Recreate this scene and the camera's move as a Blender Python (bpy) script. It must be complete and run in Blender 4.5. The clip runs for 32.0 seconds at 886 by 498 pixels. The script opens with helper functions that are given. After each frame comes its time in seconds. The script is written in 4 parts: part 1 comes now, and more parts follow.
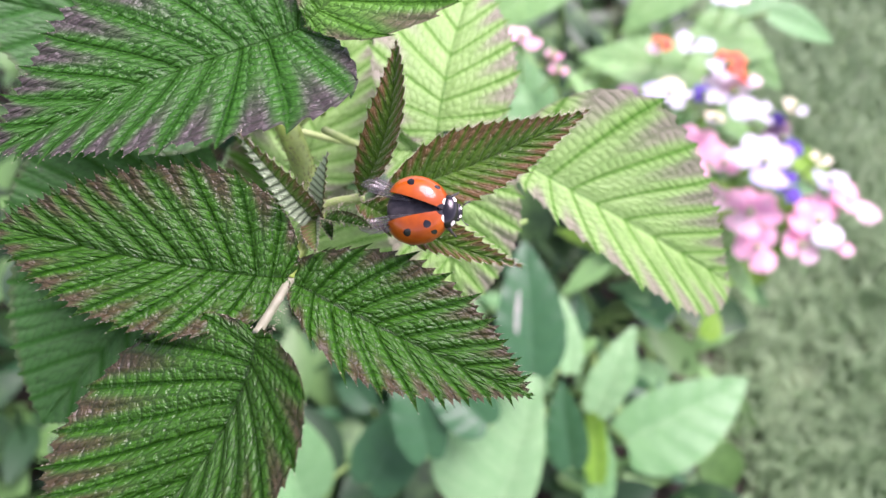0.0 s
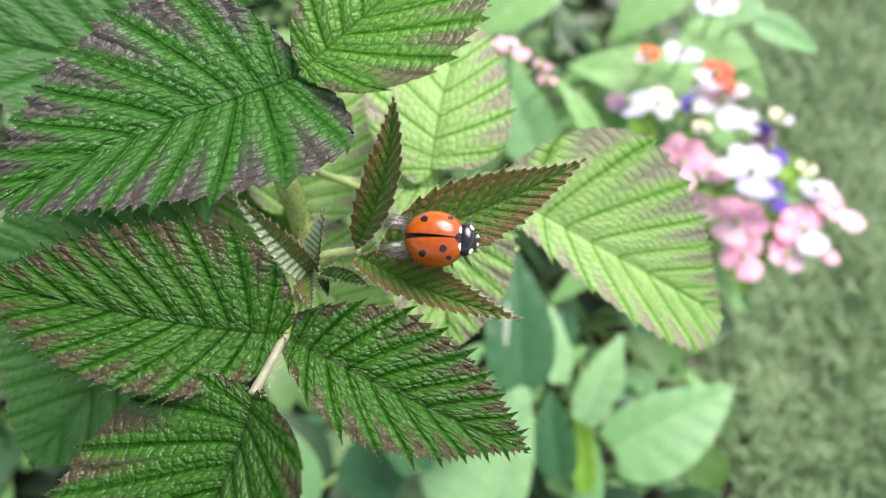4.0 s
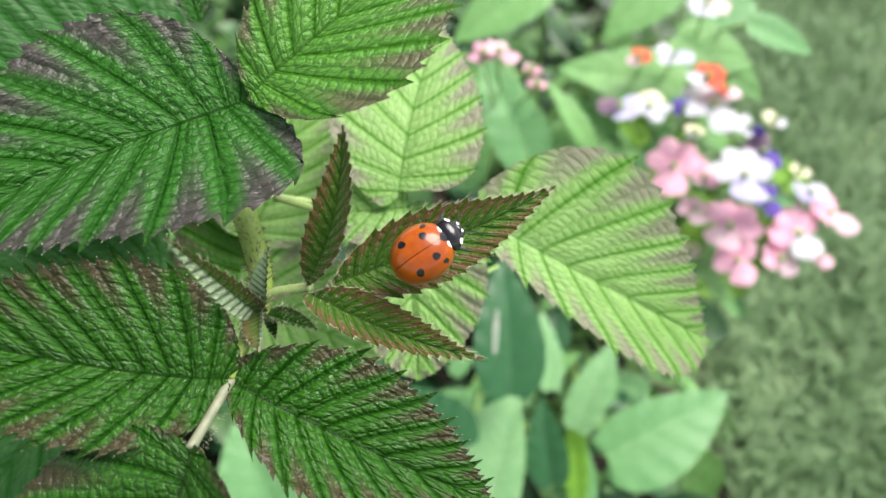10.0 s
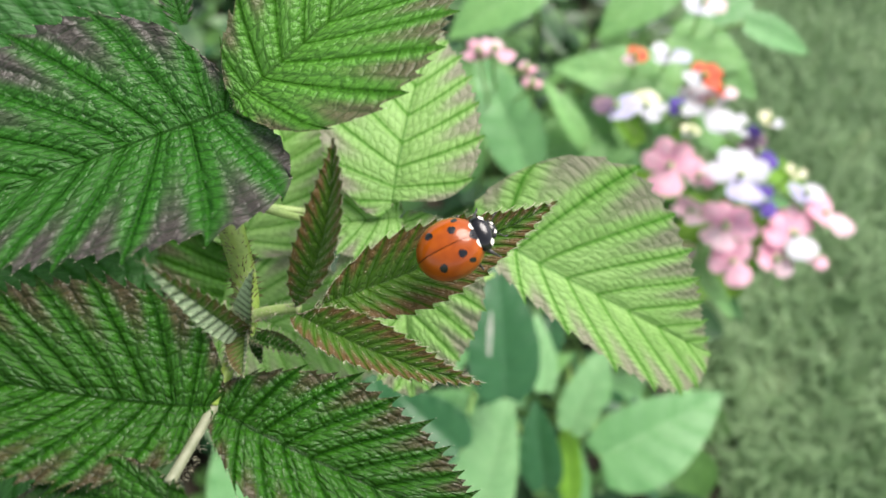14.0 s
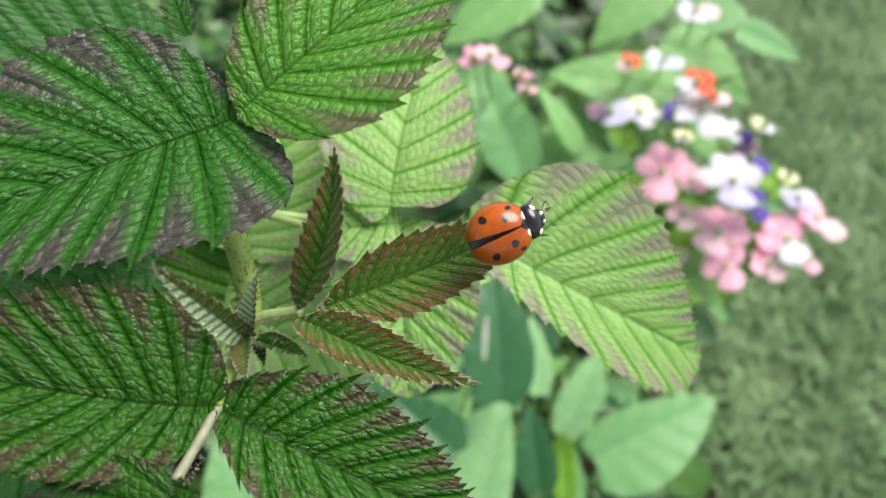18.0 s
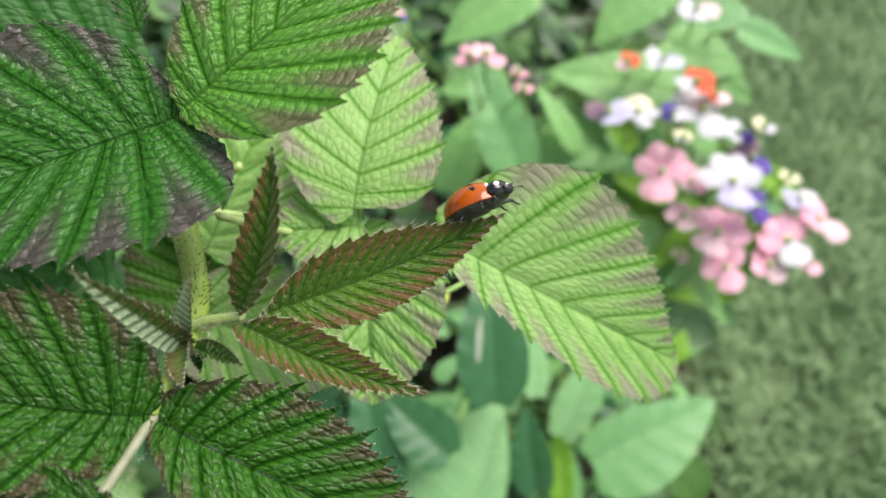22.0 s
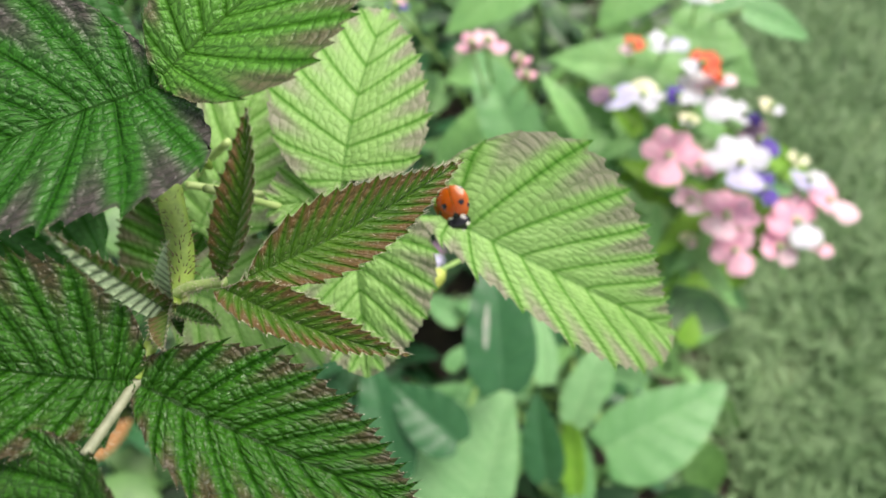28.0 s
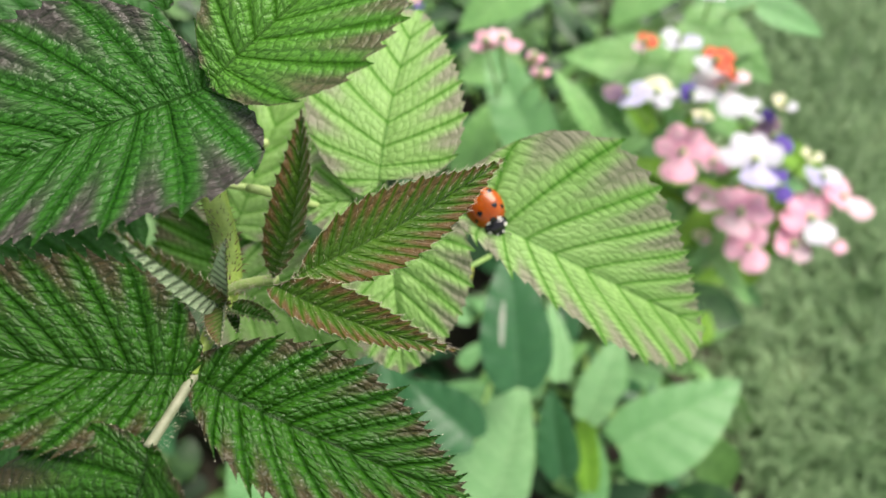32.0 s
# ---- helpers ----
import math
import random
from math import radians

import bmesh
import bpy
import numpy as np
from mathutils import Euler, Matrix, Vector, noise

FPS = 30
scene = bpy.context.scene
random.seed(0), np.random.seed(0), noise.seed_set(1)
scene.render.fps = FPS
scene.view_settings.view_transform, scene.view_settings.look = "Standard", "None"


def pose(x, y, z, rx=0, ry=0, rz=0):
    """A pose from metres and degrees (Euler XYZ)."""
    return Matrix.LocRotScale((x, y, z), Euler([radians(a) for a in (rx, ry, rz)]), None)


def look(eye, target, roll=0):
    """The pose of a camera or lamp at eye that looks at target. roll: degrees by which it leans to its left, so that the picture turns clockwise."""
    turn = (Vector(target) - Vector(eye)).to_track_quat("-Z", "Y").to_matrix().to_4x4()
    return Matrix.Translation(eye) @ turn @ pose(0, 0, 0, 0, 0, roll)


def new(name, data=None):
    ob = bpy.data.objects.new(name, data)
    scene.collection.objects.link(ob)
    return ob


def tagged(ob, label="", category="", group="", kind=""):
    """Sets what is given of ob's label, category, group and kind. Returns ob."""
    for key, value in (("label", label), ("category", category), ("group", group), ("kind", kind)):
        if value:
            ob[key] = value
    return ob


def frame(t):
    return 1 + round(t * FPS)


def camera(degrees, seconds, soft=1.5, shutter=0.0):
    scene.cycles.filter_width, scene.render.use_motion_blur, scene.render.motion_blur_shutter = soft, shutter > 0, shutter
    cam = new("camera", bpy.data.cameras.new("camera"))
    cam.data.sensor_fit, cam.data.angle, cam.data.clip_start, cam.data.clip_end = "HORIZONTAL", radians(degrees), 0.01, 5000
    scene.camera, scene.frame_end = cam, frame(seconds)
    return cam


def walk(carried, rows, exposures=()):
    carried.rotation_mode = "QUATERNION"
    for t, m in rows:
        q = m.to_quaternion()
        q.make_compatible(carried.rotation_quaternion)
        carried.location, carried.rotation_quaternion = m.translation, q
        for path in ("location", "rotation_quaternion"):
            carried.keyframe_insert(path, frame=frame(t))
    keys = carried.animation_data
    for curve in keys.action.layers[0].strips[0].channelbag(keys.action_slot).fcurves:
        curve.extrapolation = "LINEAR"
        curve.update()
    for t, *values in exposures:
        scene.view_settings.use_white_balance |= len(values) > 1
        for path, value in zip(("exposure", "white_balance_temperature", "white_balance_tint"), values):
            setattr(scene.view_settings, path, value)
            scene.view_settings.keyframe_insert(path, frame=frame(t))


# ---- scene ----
cam = camera(62.5, 32.0)
EYE, TILT = 0.55, -50.0
FIRST = pose(0, 0, EYE, 90 + TILT, 0, 0)
# seconds; millimetres to the right, up and back from the first eye; degrees of yaw, pitch and roll
ROWS = [
    (0.0, 0.00, 0.00, -0.00, -0.00, 0.00, -0.00),
    (0.5, -0.14, 0.36, 0.88, -0.38, -0.04, -0.06),
    (1.0, -0.13, 0.49, 0.15, -0.16, -0.01, -0.32),
    (1.5, -0.25, 0.49, 0.85, -0.31, 0.04, -0.23),
    (2.0, -1.21, 1.36, 0.80, -0.77, 0.10, -0.04),
    (2.5, -1.78, 5.01, -1.45, -0.97, -0.22, 0.33),
    (4.5, -0.86, 6.00, -0.01, -1.02, -0.07, -0.12),
    (5.0, -1.65, 7.18, -0.27, -0.93, 0.07, -0.21),
    (5.5, -1.70, 8.59, -1.70, -1.04, -0.24, -0.26),
    (6.0, 0.87, 6.15, -1.85, -1.15, -0.50, -0.42),
    (6.5, 1.09, 5.42, -0.00, -0.97, 0.12, -0.53),
    (7.0, 0.67, 7.41, -0.79, -0.98, 0.26, -0.67),
    (7.5, -0.15, 7.74, -1.42, -1.00, 0.09, -0.63),
    (8.0, 0.95, 7.38, -3.62, -1.18, -0.11, -0.42),
    (8.5, 3.13, 8.82, -4.08, -1.31, -0.34, -0.41),
    (9.0, 3.49, 8.02, -4.21, -1.23, -0.32, -0.53),
    (9.5, 3.49, 7.96, -4.14, -1.01, 0.01, -0.51),
    (10.0, 2.82, 9.15, -5.37, -1.27, -0.22, -0.25),
    (10.5, 2.65, 8.67, -5.26, -1.14, -0.42, -0.36),
    (11.0, 1.81, 8.28, -4.16, -1.52, -0.32, -0.20),
    (11.5, 0.62, 9.15, -3.52, -1.52, -0.18, -0.37),
    (12.0, 0.90, 8.99, -5.01, -1.35, -0.18, -0.50),
    (12.5, 1.67, 9.67, -6.04, -1.82, -0.40, 0.02),
    (13.0, 2.07, 9.46, -5.50, -1.93, -0.30, -0.05),
    (13.5, 1.49, 10.79, -7.15, -1.82, -0.39, -0.12),
    (14.0, 2.66, 11.25, -9.03, -1.81, -0.57, -0.01),
    (14.5, 3.25, 10.17, -8.38, -1.61, -0.57, -0.13),
    (16.5, 3.01, 9.85, -6.08, -1.63, -0.30, -0.26),
    (17.0, 2.40, 9.59, -6.12, -1.90, -0.40, 0.06),
    (17.5, 2.34, 11.26, -6.30, -2.30, -0.34, 0.01),
    (18.0, 2.40, 11.30, -6.78, -2.19, -0.21, -0.04),
    (18.5, 4.22, 11.19, -6.81, -1.93, -0.22, -0.11),
    (19.0, 5.99, 10.02, -6.81, -1.86, -0.18, -0.09),
    (19.5, 4.83, 10.54, -6.27, -1.97, -0.05, -0.01),
    (20.0, 6.16, 10.73, -6.91, -1.81, -0.22, -0.17),
    (20.5, 6.70, 10.36, -6.54, -1.72, -0.12, -0.32),
    (21.0, 7.73, 9.51, -7.26, -1.57, 0.04, -0.34),
    (21.5, 7.47, 11.18, -8.47, -1.52, -0.19, -0.01),
    (22.0, 7.83, 11.74, -9.25, -1.64, -0.27, 0.17),
    (22.5, 8.31, 12.03, -8.38, -1.93, -0.28, -0.08),
    (23.0, 8.35, 10.32, -6.96, -1.89, 0.07, -0.62),
    (23.5, 8.43, 9.54, -5.27, -1.93, 0.12, -0.39),
    (24.0, 6.99, 10.36, -4.23, -2.07, 0.18, -0.54),
    (24.5, 7.79, 10.39, -4.55, -2.09, 0.22, -0.76),
    (25.0, 7.83, 10.39, -5.56, -2.01, 0.23, -0.90),
    (25.5, 8.26, 10.73, -5.93, -2.07, 0.11, -0.76),
    (27.5, 9.05, 9.68, -7.62, -1.58, -0.24, -0.94),
    (28.0, 10.73, 8.59, -9.40, -0.65, -0.63, -1.03),
    (28.5, 11.41, 7.84, -11.49, -0.48, -1.04, -1.16),
    (29.0, 12.68, 7.36, -11.24, 0.07, -1.33, -1.37),
    (29.5, 10.66, 7.14, -10.05, -0.10, -1.12, -1.36),
    (30.0, 8.02, 9.50, -9.49, -0.53, -1.13, -1.12),
    (30.5, 8.29, 9.61, -9.36, -0.42, -1.06, -1.14),
    (31.0, 9.54, 8.92, -9.26, -0.15, -0.94, -1.25),
    (31.5, 8.16, 9.38, -8.30, 0.05, -0.87, -1.18),
    (32.0, 7.09, 8.67, -7.84, -0.10, -0.79, -1.23),
]


def eye_pose(x, y, z, yaw, pitch, roll):
    turn = Euler((radians(pitch), radians(yaw), radians(roll)), "ZXY").to_matrix().to_4x4()
    return FIRST @ Matrix.Translation((x / 1000, y / 1000, z / 1000)) @ turn


walk(cam, [(t, eye_pose(*r)) for t, *r in ROWS],
     exposures=[(0.0, 1.62, 6150, 47), (1.0, 1.61, 6450, 34), (2.0, 1.58, 6450, 30), (6.0, 1.42, 6500, 18), (9.0, 1.35, 6500, 14), (13.0, 1.24, 6550, 13), (22.0, 1.15, 6700, 13), (32.0, 1.15, 6850, 13)])
cam.data.dof.use_dof = True
cam.data.dof.focus_distance, cam.data.dof.aperture_fstop = 0.0715, 26.0

# ---- sky and sun: a bright, lightly clouded day ----
world = bpy.data.worlds.new("sky")
scene.world = world
world.use_nodes = True
wn = world.node_tree.nodes
sky = wn.new("ShaderNodeTexSky")
sky.sky_type, sky.sun_disc = "NISHITA", False
sky.sun_elevation, sky.sun_rotation = radians(63), radians(67)
wn["Background"].inputs["Strength"].default_value = 0.127
cloud = wn.new("ShaderNodeMix")  # thin cloud takes most of the blue out of the sky
cloud.data_type = "RGBA"
cloud.inputs[0].default_value = 0.7
grey = wn.new("ShaderNodeRGBToBW")
world.node_tree.links.new(sky.outputs[0], grey.inputs[0])
world.node_tree.links.new(sky.outputs[0], cloud.inputs[6])
world.node_tree.links.new(grey.outputs[0], cloud.inputs[7])
world.node_tree.links.new(cloud.outputs[2], wn["Background"].inputs["Color"])
sun = new("sun", bpy.data.lights.new("sun", "SUN"))
sun.data.energy, sun.data.angle, sun.data.color = 3.2, radians(42), (1.0, 0.95, 0.88)
sun.matrix_world = look((0, 0, 3), (-1.4, -0.6, 0.0))

MM = 0.001
_placed = {}


def spot_at(x, y, z):
    """A place in the world from millimetres to the right of, above and behind the first eye."""
    return FIRST @ Vector((x * MM, y * MM, z * MM))


def way_of(x, y, z):
    return (FIRST.to_3x3() @ Vector((x, y, z))).normalized()


# ---- materials ----
def material(name):
    m = bpy.data.materials.new(name)
    m.use_nodes = True
    n = m.node_tree.nodes
    return m, n, m.node_tree.links, n["Principled BSDF"]


def ramp(n, links, source, low, high, a=0.0, b=1.0):
    r = n.new("ShaderNodeMapRange")
    r.interpolation_type = "SMOOTHSTEP"
    links.new(source, r.inputs["Value"])
    for key, value in (("From Min", low), ("From Max", high), ("To Min", a), ("To Max", b)):
        r.inputs[key].default_value = value
    return r.outputs["Result"]


def mix(n, links, factor, a, b):
    r = n.new("ShaderNodeMix")
    r.data_type = "RGBA"
    for value, socket in ((factor, r.inputs[0]), (a, r.inputs[6]), (b, r.inputs[7])):
        if isinstance(value, (int, float)):
            socket.default_value = value
        elif isinstance(value, tuple):
            socket.default_value = (*value, 1)
        else:
            links.new(value, socket)
    return r.outputs[2]


def maths(n, links, operation, a, b=0.0):
    r = n.new("ShaderNodeMath")
    r.operation = operation
    for value, socket in ((a, r.inputs[0]), (b, r.inputs[1])):
        if isinstance(value, (int, float)):
            socket.default_value = value
        else:
            links.new(value, socket)
    return r.outputs[0]


def noise_of(n, links, vector, scale, detail=3.0, rough=0.55):
    r = n.new("ShaderNodeTexNoise")
    r.inputs["Scale"].default_value, r.inputs["Detail"].default_value, r.inputs["Roughness"].default_value = scale, detail, rough
    links.new(vector, r.inputs["Vector"])
    return r.outputs["Fac"]


def leaf_material(name, deep, light, vein, rim, rim_from, gloss, clear, relief=0.6, fuzz=0.0, rim_most=0.8, panels=0.45, shine=0.3, line=0.06, mesh=0.5, vein_most=0.7, cushions=2.6, ribbed=1.0, under=None):
    """A ribbed leaf. One UV map counts the side veins along the midrib and runs from -1 to 1 across the blade; the other counts the cross veins along each side vein."""
    m, n, links, bsdf = material(name)
    uv = n.new("ShaderNodeUVMap")
    uv.uv_map = "leaf"
    sep = n.new("ShaderNodeSeparateXYZ")
    links.new(uv.outputs[0], sep.inputs[0])
    co = n.new("ShaderNodeTexCoord").outputs["Object"]
    big = noise_of(n, links, co, 150.0, 3.0)
    mid = noise_of(n, links, co, 700.0, 2.0)
    fine = noise_of(n, links, co, 3000.0, 3.0)
    across = maths(n, links, "ABSOLUTE", sep.outputs[1])
    part_of = maths(n, links, "PINGPONG", sep.outputs[0], 0.5)
    midrib = ramp(n, links, across, 0.008, 0.03, 1.0, 0.0)
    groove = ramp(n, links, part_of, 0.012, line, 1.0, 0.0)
    ridge = ramp(n, links, part_of, 0.08, 0.42)
    # cross veins and a finer net part the blade into small cushions
    ladder = n.new("ShaderNodeUVMap")
    ladder.uv_map = "ladder"
    shift = n.new("ShaderNodeTexNoise")
    shift.inputs["Scale"].default_value, shift.inputs["Detail"].default_value = 600.0, 2.0
    links.new(co, shift.inputs["Vector"])
    stretch = n.new("ShaderNodeVectorMath")
    stretch.operation = "MULTIPLY"
    links.new(ladder.outputs[0], stretch.inputs[0])
    stretch.inputs[1].default_value = (cushions, 1.0, 1.0)
    wobble = n.new("ShaderNodeVectorMath")
    wobble.operation = "MULTIPLY_ADD"
    links.new(shift.outputs["Color"], wobble.inputs[0])
    wobble.inputs[1].default_value = (0.3, 0.3, 0.0)
    links.new(stretch.outputs[0], wobble.inputs[2])

    def cells(scale, feature):
        cell = n.new("ShaderNodeTexVoronoi")
        cell.voronoi_dimensions, cell.feature = "2D", feature
        cell.inputs["Scale"].default_value, cell.inputs["Randomness"].default_value = scale, 0.5
        links.new(wobble.outputs[0], cell.inputs["Vector"])
        return cell.outputs["Distance"]

    cushion = ramp(n, links, cells(1.0, "DISTANCE_TO_EDGE"), 0.0, 0.34)
    crumb = ramp(n, links, cells(2.6, "DISTANCE_TO_EDGE"), 0.0, 0.3)
    crease_shade = ramp(n, links, cells(1.0, "DISTANCE_TO_EDGE"), 0.02, 0.13, 1.0, 0.0)
    # tone falls beside each side vein: groove shade put into the colour
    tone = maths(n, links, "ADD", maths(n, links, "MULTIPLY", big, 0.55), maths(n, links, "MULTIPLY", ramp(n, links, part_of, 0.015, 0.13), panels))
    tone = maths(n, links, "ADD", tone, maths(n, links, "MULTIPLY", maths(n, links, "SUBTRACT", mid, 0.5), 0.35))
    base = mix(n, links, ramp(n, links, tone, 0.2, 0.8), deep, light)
    edge = maths(n, links, "ADD", across, maths(n, links, "MULTIPLY", maths(n, links, "SUBTRACT", ridge, 0.6), 0.5 * ribbed))
    edge = maths(n, links, "ADD", edge, maths(n, links, "MULTIPLY", maths(n, links, "SUBTRACT", big, 0.5), 0.2))
    edge = maths(n, links, "ADD", edge, maths(n, links, "MULTIPLY", maths(n, links, "SUBTRACT", mid, 0.5), 0.15))
    purple = maths(n, links, "MAXIMUM", ramp(n, links, edge, rim_from - 0.08, rim_from + 0.55), ramp(n, links, across, 0.94, 0.99, 0.0, 0.9))
    purple = maths(n, links, "MULTIPLY", purple, ramp(n, links, part_of, 0.02, 0.16, 1.0 - 0.75 * ribbed, 1.0))
    base = mix(n, links, maths(n, links, "MULTIPLY", purple, rim_most), base, rim)
    # shade in the creases between cushions, painted into the base colour
    base = mix(n, links, maths(n, links, "MULTIPLY", crease_shade, mesh), base, tuple(0.4 * c for c in deep))
    # the vein's own green, with some groove shade put into the colour
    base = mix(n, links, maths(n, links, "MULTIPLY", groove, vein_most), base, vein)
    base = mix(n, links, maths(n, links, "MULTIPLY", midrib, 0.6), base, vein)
    if under:  # a folded bud leaf turns its silvery half outwards
        # the dark between its pleats is shade put into the colour
        white = mix(n, links, ramp(n, links, part_of, 0.05, 0.3), tuple(0.35 * c for c in under), under)
        base = mix(n, links, ramp(n, links, sep.outputs[1], -0.02, 0.02), base, white)
    links.new(base, bsdf.inputs["Base Color"])
    links.new(ramp(n, links, part_of, 0.03, 0.2, 0.08, shine), bsdf.inputs["Specular IOR Level"])
    links.new(ramp(n, links, mid, 0.3, 0.7, gloss - 0.06, gloss + 0.1), bsdf.inputs["Roughness"])
    bsdf.inputs["Sheen Weight"].default_value = fuzz
    height = maths(n, links, "ADD", maths(n, links, "MULTIPLY", cushion, 0.8), maths(n, links, "MULTIPLY", crumb, 0.25))
    height = maths(n, links, "ADD", height, maths(n, links, "MULTIPLY", fine, 0.12))
    height = maths(n, links, "SUBTRACT", height, maths(n, links, "MULTIPLY", groove, 0.3))
    bump = n.new("ShaderNodeBump")
    bump.inputs["Strength"].default_value, bump.inputs["Distance"].default_value = relief, 0.00028
    links.new(height, bump.inputs["Height"])
    links.new(bump.outputs[0], bsdf.inputs["Normal"])
    glow = n.new("ShaderNodeBsdfTranslucent")
    links.new(mix(n, links, 0.3, base, (0.25, 0.6, 0.08)), glow.inputs["Color"])
    links.new(bump.outputs[0], glow.inputs["Normal"])
    both = n.new("ShaderNodeMixShader")
    both.inputs[0].default_value = clear
    links.new(bsdf.outputs[0], both.inputs[1])
    links.new(glow.outputs[0], both.inputs[2])
    links.new(both.outputs[0], n["Material Output"].inputs["Surface"])
    return m


def plain_material(name, low, high, scale, rough=0.6, bump=0.0003, metal=0.0, coat=0.0, clear=0.0, spread=0.0):
    """A surface of two tones in grain of two sizes; with clear, part of the light goes through; with spread, things differ from one another."""
    m, n, links, bsdf = material(name)
    co = n.new("ShaderNodeTexCoord").outputs["Object"]
    a, b = noise_of(n, links, co, scale, 4.0), noise_of(n, links, co, scale * 7, 3.0)
    both = maths(n, links, "ADD", maths(n, links, "MULTIPLY", a, 0.65), maths(n, links, "MULTIPLY", b, 0.35))
    if spread:
        chance = n.new("ShaderNodeObjectInfo").outputs["Random"]
        island = n.new("ShaderNodeNewGeometry").outputs["Random Per Island"]
        both = maths(n, links, "ADD", both, maths(n, links, "MULTIPLY", maths(n, links, "SUBTRACT", chance, 0.5), spread))
        both = maths(n, links, "ADD", both, maths(n, links, "MULTIPLY", maths(n, links, "SUBTRACT", island, 0.5), spread))
    base = mix(n, links, ramp(n, links, both, 0.3, 0.7), low, high)
    links.new(base, bsdf.inputs["Base Color"])
    bsdf.inputs["Roughness"].default_value, bsdf.inputs["Metallic"].default_value, bsdf.inputs["Coat Weight"].default_value = rough, metal, coat
    bump_node = n.new("ShaderNodeBump")
    bump_node.inputs["Strength"].default_value, bump_node.inputs["Distance"].default_value = 0.6, bump
    links.new(both, bump_node.inputs["Height"])
    links.new(bump_node.outputs[0], bsdf.inputs["Normal"])
    if clear:
        glow = n.new("ShaderNodeBsdfTranslucent")
        links.new(base, glow.inputs["Color"])
        mixed = n.new("ShaderNodeMixShader")
        mixed.inputs[0].default_value = clear
        links.new(bsdf.outputs[0], mixed.inputs[1])
        links.new(glow.outputs[0], mixed.inputs[2])
        links.new(mixed.outputs[0], n["Material Output"].inputs["Surface"])
    return m


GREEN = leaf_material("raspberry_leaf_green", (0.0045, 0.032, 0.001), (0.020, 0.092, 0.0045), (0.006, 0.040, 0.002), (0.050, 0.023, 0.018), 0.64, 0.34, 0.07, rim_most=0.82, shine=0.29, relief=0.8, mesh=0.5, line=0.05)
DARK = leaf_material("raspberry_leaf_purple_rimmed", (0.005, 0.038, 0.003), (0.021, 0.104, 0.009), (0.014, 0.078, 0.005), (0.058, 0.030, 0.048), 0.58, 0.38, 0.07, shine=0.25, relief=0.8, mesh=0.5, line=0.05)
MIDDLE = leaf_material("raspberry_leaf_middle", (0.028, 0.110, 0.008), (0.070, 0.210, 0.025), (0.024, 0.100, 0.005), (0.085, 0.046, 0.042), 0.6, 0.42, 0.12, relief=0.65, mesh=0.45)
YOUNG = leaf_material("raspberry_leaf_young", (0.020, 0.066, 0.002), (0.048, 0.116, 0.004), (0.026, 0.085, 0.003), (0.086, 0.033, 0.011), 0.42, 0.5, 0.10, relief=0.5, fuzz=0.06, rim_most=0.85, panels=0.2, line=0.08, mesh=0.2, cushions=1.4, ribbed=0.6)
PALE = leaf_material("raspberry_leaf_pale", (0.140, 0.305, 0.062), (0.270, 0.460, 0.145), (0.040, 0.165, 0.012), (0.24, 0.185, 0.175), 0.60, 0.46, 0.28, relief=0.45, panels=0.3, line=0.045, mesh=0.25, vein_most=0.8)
# green darkened to hold the shade under the upper leaves
SHADE = leaf_material("raspberry_leaf_shaded", (0.010, 0.062, 0.009), (0.024, 0.104, 0.018), (0.014, 0.080, 0.009), (0.05, 0.08, 0.03), 1.4, 0.55, 0.15, relief=0.4)
BUD = leaf_material("raspberry_leaf_bud", (0.03, 0.07, 0.008), (0.07, 0.13, 0.02), (0.03, 0.08, 0.01), (0.09, 0.045, 0.018), 0.35, 0.55, 0.1, relief=0.3, under=(0.31, 0.41, 0.24))
STALK = plain_material("raspberry_stalk", (0.20, 0.30, 0.08), (0.36, 0.46, 0.18), 400.0, 0.5, 0.0001)
CANE = plain_material("raspberry_cane", (0.14, 0.23, 0.03), (0.26, 0.37, 0.06), 300.0, 0.5, 0.0001)
PETIOLE = plain_material("raspberry_petiole", (0.13, 0.15, 0.085), (0.22, 0.23, 0.15), 500.0, 0.55, 0.0001)
THORN = plain_material("raspberry_thorn", (0.06, 0.05, 0.015), (0.14, 0.09, 0.03), 500.0, 0.5, 0.0)
HAIR = plain_material("plant_hair", (0.28, 0.27, 0.18), (0.46, 0.43, 0.32), 500.0, 0.5, 0.0)


# ---- meshes ----
def mesh_of(name, verts, faces, uvs=None, smooth=True, ladder=None):
    me = bpy.data.meshes.new(name)
    me.from_pydata(verts, [], faces)
    if smooth:
        me.shade_smooth()
    for title, values in (("leaf", uvs), ("ladder", ladder)):
        if values is not None:
            layer = me.uv_layers.new(name=title)
            index = np.empty(len(me.loops), dtype=np.int32)
            me.loops.foreach_get("vertex_index", index)
            layer.data.foreach_set("uv", np.asarray(values, dtype=np.float32)[index].ravel())
    me.update()
    return me


def thing(name, place, label, category, group="", kind="", data=None):
    ob = new(name, data)
    m = place if isinstance(place, Matrix) else Matrix.Translation(place)
    ob.matrix_basis = m
    _placed[ob] = m
    return tagged(ob, label, category, group, kind)


def part(name, me, mat, parent, m=None, label=""):
    """One mesh under a thing or a part; m is its pose in the world."""
    ob = new(name, me)
    if mat and not me.materials:
        me.materials.append(mat)
    m = _placed[parent] if m is None else m
    ob.parent = parent
    ob.matrix_basis = _placed[parent].inverted() @ m
    _placed[ob] = m
    return tagged(ob, label)


